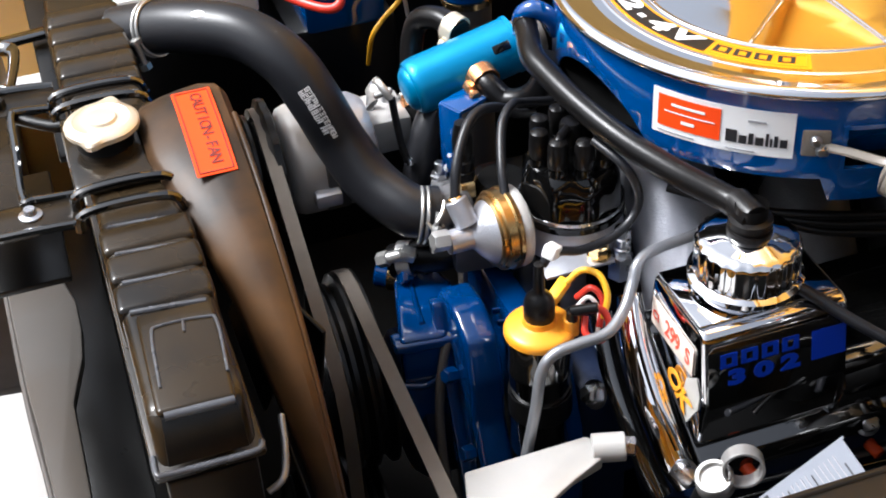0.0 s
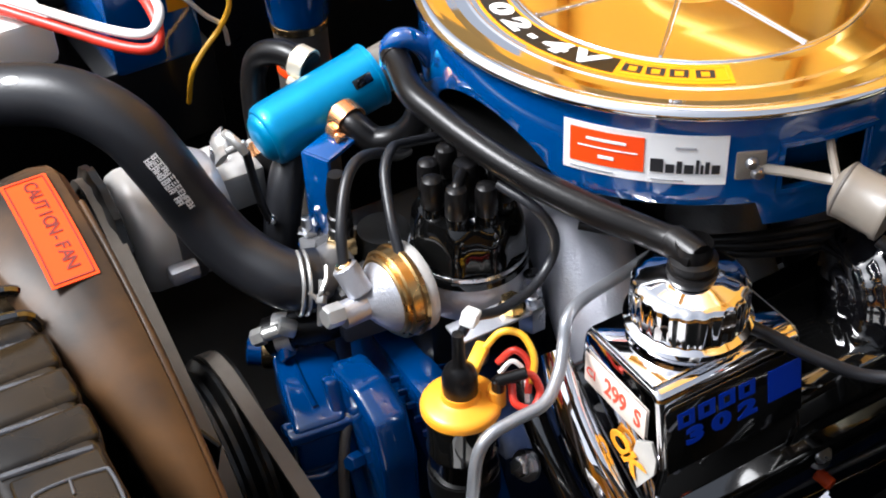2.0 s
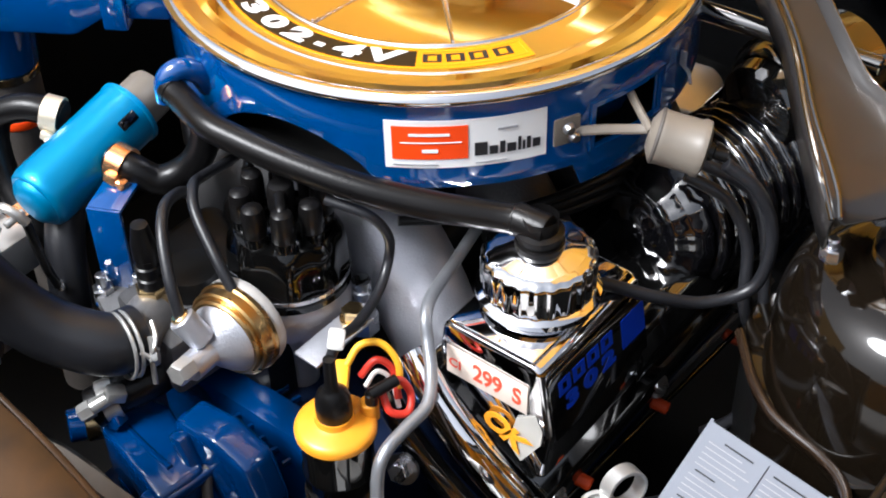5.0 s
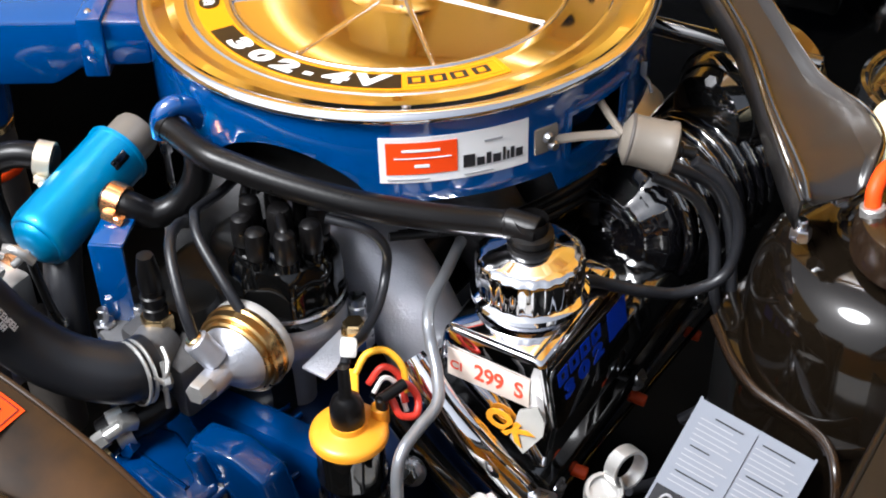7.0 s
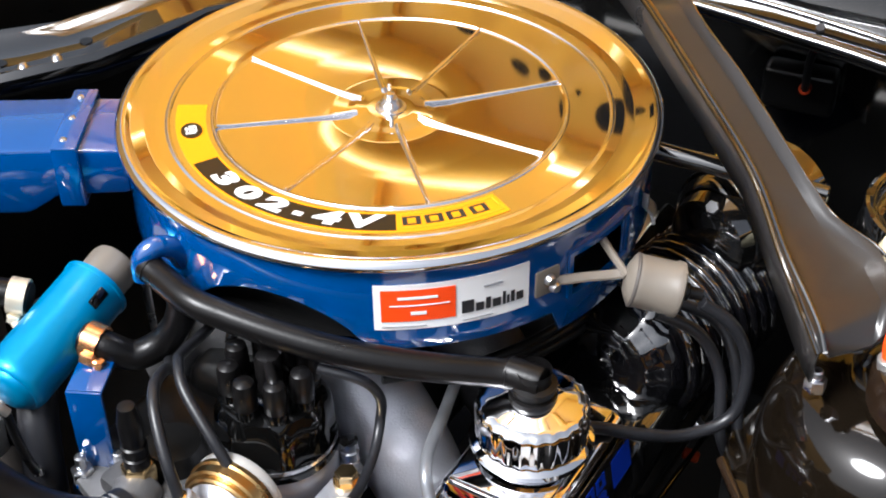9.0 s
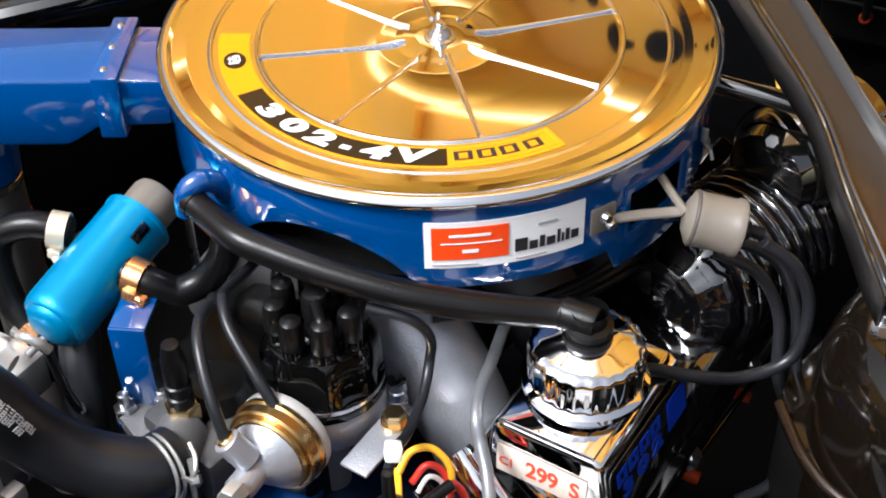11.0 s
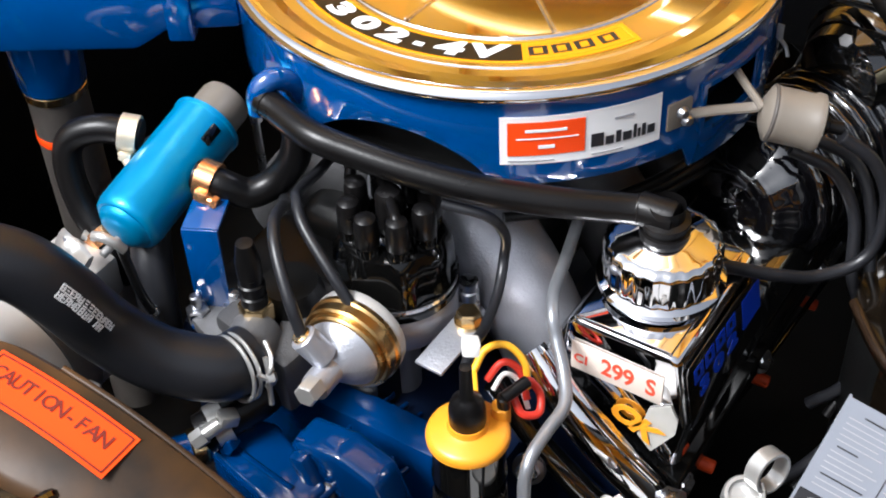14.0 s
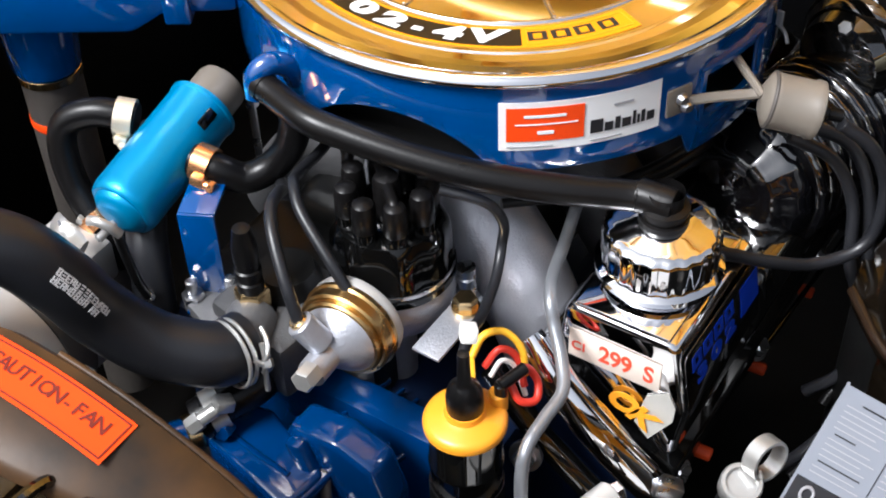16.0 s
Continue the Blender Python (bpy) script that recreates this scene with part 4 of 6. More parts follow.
def timing_cover():
    t = thing("water_pump", (-0.34, 0.0, 0.55), "glossy blue painted water pump and timing cover casting", "water pump")
    yz = Matrix(((0, 0, 1, 0), (1, 0, 0, 0), (0, 1, 0, 0), (0, 0, 0, 1)))
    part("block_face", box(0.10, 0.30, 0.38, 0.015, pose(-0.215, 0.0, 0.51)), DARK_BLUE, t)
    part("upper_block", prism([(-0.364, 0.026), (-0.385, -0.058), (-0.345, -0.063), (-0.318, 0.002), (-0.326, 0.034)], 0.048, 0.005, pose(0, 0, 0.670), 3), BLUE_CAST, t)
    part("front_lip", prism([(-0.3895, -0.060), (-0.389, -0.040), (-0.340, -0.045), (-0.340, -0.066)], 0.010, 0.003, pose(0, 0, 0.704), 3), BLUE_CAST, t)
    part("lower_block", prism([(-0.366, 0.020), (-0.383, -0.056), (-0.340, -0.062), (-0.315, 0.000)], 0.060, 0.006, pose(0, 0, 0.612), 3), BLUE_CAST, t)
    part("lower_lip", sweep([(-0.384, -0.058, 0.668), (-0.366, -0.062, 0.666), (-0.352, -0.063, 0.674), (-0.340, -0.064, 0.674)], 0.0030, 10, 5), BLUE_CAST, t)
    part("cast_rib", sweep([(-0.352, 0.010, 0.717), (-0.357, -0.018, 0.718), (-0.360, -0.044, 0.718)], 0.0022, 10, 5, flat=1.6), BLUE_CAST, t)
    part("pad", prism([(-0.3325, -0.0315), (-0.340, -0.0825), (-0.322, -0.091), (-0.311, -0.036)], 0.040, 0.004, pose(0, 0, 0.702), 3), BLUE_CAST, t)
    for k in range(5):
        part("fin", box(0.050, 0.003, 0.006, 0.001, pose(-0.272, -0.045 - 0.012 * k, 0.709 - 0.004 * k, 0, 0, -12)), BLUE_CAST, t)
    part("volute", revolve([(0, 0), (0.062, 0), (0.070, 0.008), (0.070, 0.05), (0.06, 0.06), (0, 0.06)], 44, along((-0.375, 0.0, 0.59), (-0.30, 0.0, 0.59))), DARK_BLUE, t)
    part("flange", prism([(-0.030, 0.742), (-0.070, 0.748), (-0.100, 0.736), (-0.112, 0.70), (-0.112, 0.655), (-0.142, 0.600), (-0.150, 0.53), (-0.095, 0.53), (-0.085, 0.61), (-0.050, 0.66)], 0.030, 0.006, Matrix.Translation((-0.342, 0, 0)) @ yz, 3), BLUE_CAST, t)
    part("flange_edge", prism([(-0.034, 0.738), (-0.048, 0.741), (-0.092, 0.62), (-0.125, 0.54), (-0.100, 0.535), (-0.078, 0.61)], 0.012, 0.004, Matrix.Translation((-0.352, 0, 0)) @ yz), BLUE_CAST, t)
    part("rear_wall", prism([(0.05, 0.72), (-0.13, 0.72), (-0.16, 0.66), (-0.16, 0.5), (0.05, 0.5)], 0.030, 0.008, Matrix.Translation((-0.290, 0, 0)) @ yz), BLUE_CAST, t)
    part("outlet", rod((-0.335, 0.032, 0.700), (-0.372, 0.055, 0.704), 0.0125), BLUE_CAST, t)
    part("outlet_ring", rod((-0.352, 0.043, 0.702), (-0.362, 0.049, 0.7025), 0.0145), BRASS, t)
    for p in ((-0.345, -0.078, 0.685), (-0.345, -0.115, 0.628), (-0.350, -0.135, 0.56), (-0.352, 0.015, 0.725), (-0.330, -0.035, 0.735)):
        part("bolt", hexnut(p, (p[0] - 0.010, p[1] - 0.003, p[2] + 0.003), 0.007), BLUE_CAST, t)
    return t


timing_cover()
head = thing("cylinder_head", (0, -0.17, 0.6), "dark blue cylinder head below the valve cover", "cylinder head")
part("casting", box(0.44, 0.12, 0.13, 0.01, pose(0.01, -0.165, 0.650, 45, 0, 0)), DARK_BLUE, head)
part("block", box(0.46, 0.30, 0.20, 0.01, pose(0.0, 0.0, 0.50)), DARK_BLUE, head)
part("bolt", join(revolve([(0.012, 0), (0.012, 0.003), (0, 0.003)], 20, along((-0.257, -0.170, 0.712), (-0.30, -0.18, 0.73))), hexnut((-0.259, -0.1705, 0.713), (-0.268, -0.1725, 0.717), 0.008)), STEEL, head)
hose("dirty_pipe", [(-0.318, -0.056, 0.715), (-0.340, -0.060, 0.712), (-0.352, -0.068, 0.690), (-0.362, -0.082, 0.64), (-0.365, -0.105, 0.58), (-0.36, -0.12, 0.52)], 0.0042, DUCT, "thin dirty steel pipe in front of the pump", "pipe", 10)

# thermostat neck with hose clamp
th = thing("thermostat_housing", (-0.31, 0.02, 0.76), "cast thermostat neck with two bolts", "thermostat housing")
part("neck", rod((-0.300, 0.024, 0.782), (-0.338, 0.008, 0.788), 0.0185, 28), ALU_MID, th)
part("flange", prism([(-0.028, -0.012), (0.022, -0.022), (0.032, 0.0), (0.022, 0.022), (-0.028, 0.014)], 0.012, 0.003, pose(-0.298, 0.055, 0.762, 0, 0, 60)), ALU_MID, th)
for p in ((-0.300, 0.079, 0.770), (-0.283, 0.058, 0.770)):
    part("bolt", join(hexnut(p, (p[0], p[1], p[2] + 0.008), 0.0085), rod((p[0], p[1], p[2] + 0.008), (p[0], p[1], p[2] + 0.020), 0.004)), STEEL, th)

su = thing("sending_unit", (-0.300, 0.012, 0.78), "brass temperature sender with a ribbed black rubber boot", "sensor")
part("nut", hexnut((-0.294, 0.027, 0.790), (-0.294, 0.027, 0.805), 0.0125), BRASS, su)
part("boot", revolve([(0.0095, 0.811), (0.0095, 0.819), (0.0080, 0.820), (0.0080, 0.824), (0.0095, 0.825), (0.0095, 0.830), (0.0080, 0.831), (0.0078, 0.836), (0.0088, 0.837), (0.0088, 0.850), (0.006, 0.866), (0, 0.867)], 22, pose(-0.294, 0.027, -0.006)), RUBBER, su)


# ---- upper radiator hose ----
rh = thing("radiator_hose", (-0.33, 0.01, 0.79), "thick black upper radiator hose with white part print", "hose")
HP = [(-0.545, 0.226, 0.900), (-0.515, 0.192, 0.915), (-0.485, 0.162, 0.925), (-0.448, 0.128, 0.927), (-0.420, 0.098, 0.910), (-0.403, 0.080, 0.878), (-0.388, 0.070, 0.840), (-0.370, 0.047, 0.808), (-0.347, 0.018, 0.792), (-0.325, 0.012, 0.787)]
tube = part("tube", sweep(HP, 0.0225, 28), RUBBER_SOFT, rh)
HC = smooth_path(HP, 24)
toward = Vector((-0.33, -0.74, 0.60))
rng = random.Random(4)
GLYPHS = ((1, 1, 1, 0), (1, 0, 1, 1), (1, 1, 0, 1), (1, 1, 1, 1), (0, 1, 0, 1), (1, 0, 1, 0))
for off, count, h in ((0.14, 11, 0.0043), (-0.10, 13, 0.0039)):
    for n in range(count):
        if off > 0 and n == 8:
            continue
        i = 111 + int(n * 2.05)
        p, q = HC[i], HC[i + 2]
        d = (q - p).normalized()
        up = (toward - d * toward.dot(d)).normalized()
        nrm = (up * math.cos(off) + d.cross(up) * math.sin(off)).normalized()
        left, top, right, low = GLYPHS[rng.randrange(6)]
        w = 0.0023
        rects = [r for k, r in ((left, (-w / 2, 0, 0.0010, h)), (right, (w / 2, 0, 0.0010, h)), (top, (0, h / 2, w + 0.001, 0.0010)), (low, (0, -h / 2, w + 0.001, 0.0010)), (1, (0, 0, w, 0.0009))) if k]
        part("print_mark", put(bars(rects), frame_on(p + nrm * 0.0226, d, nrm.cross(d))), PRINT_WORN, tube)


part("paint_dab", revolve([(0, 0.0012), (0.003, 0.001), (0.0045, 0)], 16, along((-0.4795, 0.1395, 0.9462), (-0.490, 0.120, 0.975)) @ Matrix.Diagonal((1.5, 0.8, 1, 1))), PRINT_WORN, tube, "dab of white paint")


def wire_clamp(p, q, R, name="hose_clamp", material=PLATED_DULL, label="zinc wire hose clamp on the radiator hose"):
    t = thing(name, p, label, "hose clamp")
    m = along(p, q)
    part("ring", torus(R, 0.0015, m, 40, 8), material, t)
    part("ring", torus(R, 0.0015, m @ pose(0, 0, 0.005), 40, 8), material, t)
    part("screw", join(rod((0, 0, 0), (0, 0, 0.022), 0.0028), hexnut((0, 0, 0.020), (0, 0, 0.026), 0.0055), box(0.010, 0.010, 0.005, 0.001)), material, t)
    o = t.children[-1]
    o.matrix_world = m @ pose(R + 0.003, 0.0, 0.0025, 90, 0, 0)
    return t


wire_clamp((-0.340, 0.011, 0.789), (-0.300, 0.000, 0.782), 0.0235)
tail = scene.objects["hose_clamp"]
part("tail", sweep([(-0.330, -0.010, 0.803), (-0.333, -0.0135, 0.794), (-0.336, -0.0150, 0.782), (-0.338, -0.0165, 0.768)], 0.0020, 8, 5), PLATED_DULL, tail)
part("hook", sweep([(-0.322, -0.004, 0.808), (-0.327, -0.012, 0.803), (-0.334, -0.0165, 0.797), (-0.336, -0.0120, 0.789), (-0.331, -0.0085, 0.784), (-0.327, -0.0120, 0.790)], 0.0017, 8, 6), PLATED_DULL, tail)
part("hook", sweep([(-0.341, -0.0110, 0.797), (-0.336, -0.0165, 0.790), (-0.331, -0.0150, 0.782), (-0.334, -0.0100, 0.778)], 0.0017, 8, 6), PLATED_DULL, tail)
part("nut", hexnut((-0.333, -0.0150, 0.793), (-0.336, -0.0185, 0.789), 0.0042), PLATED_DULL, tail)
wire_clamp((-0.511, 0.188, 0.9165), (-0.526, 0.204, 0.910), 0.0238)

# lower clamp on the bypass outlet
bc = thing("bypass_clamp", (-0.345, 0.037, 0.722), "zinc band clamp with a screw on the bypass hose", "hose clamp")
part("band", revolve([(0.0150, 0), (0.0162, 0), (0.0162, 0.012), (0.0150, 0.012)], 32, along((-0.356, 0.028, 0.734), (-0.318, 0.006, 0.742))), PLATED_DULL, bc)
part("screw", join(rod((-0.357, 0.016, 0.748), (-0.370, 0.0235, 0.742), 0.0052), hexnut((-0.368, 0.0222, 0.743), (-0.376, 0.0270, 0.739), 0.0070), box(0.014, 0.012, 0.010, 0.002, pose(-0.352, 0.014, 0.749, 0, 20, -30))), PLATED_DULL, bc)
hose("bypass_hose", [(-0.362, 0.032, 0.730), (-0.345, 0.022, 0.737), (-0.318, 0.010, 0.742), (-0.300, 0.012, 0.748)], 0.0145, RUBBER, "short black rubber bypass hose")

# ---- blue bracket ----
bk = thing("blue_bracket", (-0.287, 0.075, 0.77), "blue painted sheet steel bracket bent over at the top", "bracket")
part("leg", box(0.004, 0.026, 0.082, 0.001, pose(-0.2885, 0.073, 0.806, 0, 0, 25)), BLUE, bk)
part("top", box(0.050, 0.026, 0.004, 0.001, pose(-0.266, 0.083, 0.846, 0, 0, 25)), BLUE, bk)
part("foot", box(0.020, 0.026, 0.004, 0.001, pose(-0.296, 0.070, 0.767, 0, 0, 25)), BLUE, bk)


fs = thing("fixing_screw", (-0.166, 0.123, 0.84), "bright zinc screw behind the canister", "screw")
part("head", hexnut((-0.1656, 0.1227, 0.838), (-0.1656, 0.1227, 0.849), 0.0055), STEEL, fs)
part("shank", rod((-0.1656, 0.1227, 0.790), (-0.1656, 0.1227, 0.839), 0.003), STEEL, fs)

# ---- light blue separator canister ----
def canister():
    t = thing("separator_canister", (-0.26, 0.13, 0.83), "light metallic blue separator canister lying on its bracket", "canister")
    a, b = Vector((-0.312, 0.125, 0.840)), Vector((-0.208, 0.130, 0.861))
    m = along(a, b)
    L = (b - a).length
    body = part("body", revolve([(0, -0.0035), (0.010, -0.003), (0.016, -0.001), (0.0195, 0.002), (0.0205, 0.0045), (0.0225, 0.0045), (0.0243, 0.006), (0.0255, 0.010), (0.0258, 0.014), (0.0258, L - 0.004), (0.0268, L - 0.003), (0.0268, L), (0.0245, L + 0.001), (0, L + 0.001)], 48, m), CYAN, t)
    part("end_cap", revolve([(0.0195, L), (0.0195, L + 0.022), (0.018, L + 0.026), (0.011, L + 0.028), (0, L + 0.028)], 36, m), GREY_PL, t, "grey end cap")
    part("slot", box(0.003, 0.0085, 0.017, 0.0014), BAKELITE, t, "dark slot")
    return t


can = canister()
slot = [o for o in can.children_recursive if o.name.startswith("slot")][0]
bpy.context.view_layer.update()
axis = Vector((0.104, 0.005, 0.021)).normalized()
out = Vector((0, -0.80, 0.60))
out = (out - axis * out.dot(axis)).normalized()
slot.matrix_world = frame_on(Vector((-0.2250, 0.1292, 0.8576)) + out * 0.0249, out, axis.cross(out))
hose("canister_hose", [(-0.252, 0.104, 0.856), (-0.248, 0.084, 0.852), (-0.238, 0.070, 0.843), (-0.2235, 0.0560, 0.850), (-0.2145, 0.0450, 0.868), (-0.2120, 0.0380, 0.895)], 0.0112, RUBBER, "short black bent hose on the canister")
cl1 = thing("canister_clamp", (-0.25, 0.107, 0.852), "copper-coloured hose clamp on the canister", "hose clamp")
part("band", revolve([(0.0118, 0), (0.0140, 0), (0.0140, 0.013), (0.0118, 0.013)], 28, along((-0.2515, 0.1010, 0.8555), (-0.2485, 0.0850, 0.8523))), COPPERY, cl1)
part("screw", join(box(0.009, 0.011, 0.008, 0.0015, pose(-0.2645, 0.0890, 0.8520, 10, 20, 10)), rod((-0.2655, 0.0940, 0.8515), (-0.2635, 0.0790, 0.8490), 0.0038), hexnut((-0.2638, 0.0805, 0.8492), (-0.2632, 0.0765, 0.8485), 0.0052)), COPPERY, cl1)
hose("canister_hose", [(-0.248, 0.156, 0.868), (-0.260, 0.182, 0.872), (-0.272, 0.202, 0.864), (-0.280, 0.205, 0.845), (-0.286, 0.195, 0.818), (-0.290, 0.180, 0.802), (-0.292, 0.164, 0.790), (-0.290, 0.150, 0.765)], 0.0108, RUBBER, "black hose looping behind the canister")
cl2 = thing("canister_clamp", (-0.26, 0.165, 0.868), "pale zinc hose clamp on the canister", "hose clamp")
part("band", revolve([(0.0125, 0), (0.0140, 0), (0.0140, 0.013), (0.0125, 0.013)], 28, along((-0.249, 0.158, 0.868), (-0.259, 0.177, 0.872))), PALE_ZINC, cl2)
part("screw", join(box(0.009, 0.009, 0.007, 0.0015, pose(-0.2635, 0.160, 0.858, 20, 20, 30)), rod((-0.261, 0.167, 0.857), (-0.268, 0.153, 0.855), 0.0032)), PALE_ZINC, cl2)
cl3 = thing("hose_clamp", (-0.334, 0.160, 0.803), "shiny hose clamp on the alternator-side hose", "hose clamp")
part("band", revolve([(0.0125, 0), (0.0140, 0), (0.0140, 0.012), (0.0125, 0.012)], 28, along((-0.2903, 0.177, 0.8000), (-0.2916, 0.166, 0.7915))), COPPERY, cl3)
part("screw", box(0.008, 0.012, 0.006, 0.0015, pose(-0.300, 0.176, 0.801, 30, 0, 20)), PLATED_DULL, cl3)
tab = thing("bracket_tab", (-0.337, 0.15, 0.82), "small bent zinc bracket tab over the alternator", "bracket")
part("tab", sweep([(-0.331, 0.168, 0.829), (-0.336, 0.157, 0.832), (-0.337, 0.146, 0.829), (-0.343, 0.130, 0.830)], 0.0075, 12, 5, flat=0.3), PLATED_DULL, tab)
part("bolt", hexnut((-0.333, 0.157, 0.822), (-0.333, 0.157, 0.836), 0.004), STEEL, tab)

# heater hose and bolt stay behind the bracket
hose("heater_hose", [(-0.315, 0.105, 0.74), (-0.306, 0.112, 0.775), (-0.290, 0.125, 0.805), (-0.262, 0.145, 0.825), (-0.22, 0.17, 0.83)], 0.015, RUBBER_SOFT, "dark grey heater hose behind the blue bracket")
stay = thing("alternator_stay", (-0.33, 0.12, 0.80), "thin black steel stay with small bolts", "stay")
part("clevis", sweep([(-0.342, 0.118, 0.862), (-0.341, 0.110, 0.864), (-0.338, 0.102, 0.860), (-0.334, 0.098, 0.852)], 0.0034, 10, 5, flat=0.5), PLATED_DULL, stay, "zinc clevis")
part("clevis_pin", rod((-0.346, 0.108, 0.852), (-0.330, 0.106, 0.856), 0.0030), PLATED_DULL, stay)
part("rod", sweep([(-0.331, 0.1055, 0.848), (-0.329, 0.1045, 0.826), (-0.326, 0.103, 0.800), (-0.3223, 0.1008, 0.7826)], 0.0035, 10), BLACK, stay)
part("bolt", revolve([(0, 0.006), (0.003, 0.005), (0.004, 0)], 12, pose(-0.321, 0.1005, 0.780)), STEEL, stay)


# ---- steel fuel line ----
fl = hose("fuel_line", [(-0.343, -0.207, 0.65), (-0.332, -0.206, 0.70), (-0.322, -0.203, 0.745), (-0.3155, -0.200, 0.780), (-0.305, -0.1985, 0.794), (-0.285, -0.1985, 0.798), (-0.2625, -0.1985, 0.801), (-0.244, -0.187, 0.808), (-0.232, -0.175, 0.820), (-0.2235, -0.167, 0.832), (-0.205, -0.158, 0.833), (-0.165, -0.145, 0.826), (-0.12, -0.13, 0.818)], 0.0044, LINE_STEEL, "bent grey steel fuel line", "pipe", 14)

# ---- triangular silver bracket, idler ----
tb = thing("accessory_bracket", (-0.33, -0.24, 0.70), "tapering silver-grey cast accessory bracket", "bracket")
part("plate", prism([(-0.385, -0.219), (-0.288, -0.218), (-0.279, -0.225), (-0.279, -0.241), (-0.314, -0.257), (-0.366, -0.285), (-0.404, -0.285)], 0.006, 0.002, pose(0, 0, 0.716)), GREYPAINT, tb)
part("rib", prism([(-0.394, -0.276), (-0.284, -0.242), (-0.282, -0.236), (-0.397, -0.268)], 0.010, 0.002, pose(0, 0, 0.708)), GREYPAINT, tb)
part("boss", rod((-0.288, -0.231, 0.721), (-0.264, -0.239, 0.722), 0.0112), GREYPAINT, tb)
part("bolt", hexnut((-0.264, -0.239, 0.722), (-0.257, -0.242, 0.722), 0.0075), STEEL, tb)

# ---- dipstick ring ----
dp = thing("dipstick", (-0.215, -0.305, 0.72), "silver ring-topped dipstick and tube", "dipstick")
part("collar", revolve([(0, -0.006), (0.0125, -0.006), (0.0140, -0.004), (0.0140, 0.008), (0.0130, 0.010), (0.0105, 0.010), (0.0100, 0.006), (0, 0.006)], 28, along((-0.229, -0.312, 0.742), (-0.239, -0.318, 0.775))), PLATED_DULL, dp)
part("ring", revolve([(0.0128, -0.0060), (0.0145, -0.0060), (0.0150, -0.0055), (0.0150, 0.0055), (0.0145, 0.0060), (0.0128, 0.0060), (0.0128, -0.0060)], 40, along((-0.213, -0.320, 0.760), (-0.258, -0.425, 0.780))), PLATED_DULL, dp)
part("blade", box(0.020, 0.006, 0.0015, 0.0004, along((-0.222, -0.316, 0.752), (-0.240, -0.360, 0.790)) @ pose(0, 0, 0, 0, 90, 0)), PLATED_DULL, dp)
part("tube", rod((-0.230, -0.311, 0.740), (-0.255, -0.285, 0.60), 0.010), BLACK, dp)

# ---- high-tension leads off the distributor ----
DC = Vector((-0.224, -0.042, 0.0))
for k in (0, 2, 5):
    a = radians(45 * k)
    p = DC + Vector((0.031 * math.cos(a), 0.031 * math.sin(a), 0.881))
    q = Vector((-0.155 - 0.006 * (k % 4), 0.012 + 0.006 * (k % 3), 0.870))
    d = (q - p).normalized()
    hose("ignition_lead", [p, p + d * 0.012 + Vector((0, 0, 0.003)), p.lerp(q, 0.6) + Vector((0, 0, 0.002)), q, q + Vector((0.01, 0.02, -0.05))], 0.0042, RUBBER, "black rubber ignition lead on the distributor", "wire", 10)
for i in range(3):
    hose("ignition_lead", [(-0.165 + 0.012 * i, -0.095, 0.838 - 0.006 * i), (-0.12 + 0.01 * i, -0.135, 0.832 - 0.006 * i), (-0.06, -0.165, 0.828 - 0.008 * i), (0.03, -0.185, 0.82 - 0.01 * i)], 0.0038, RUBBER, "black rubber ignition lead behind the breather hose", "wire", 10)


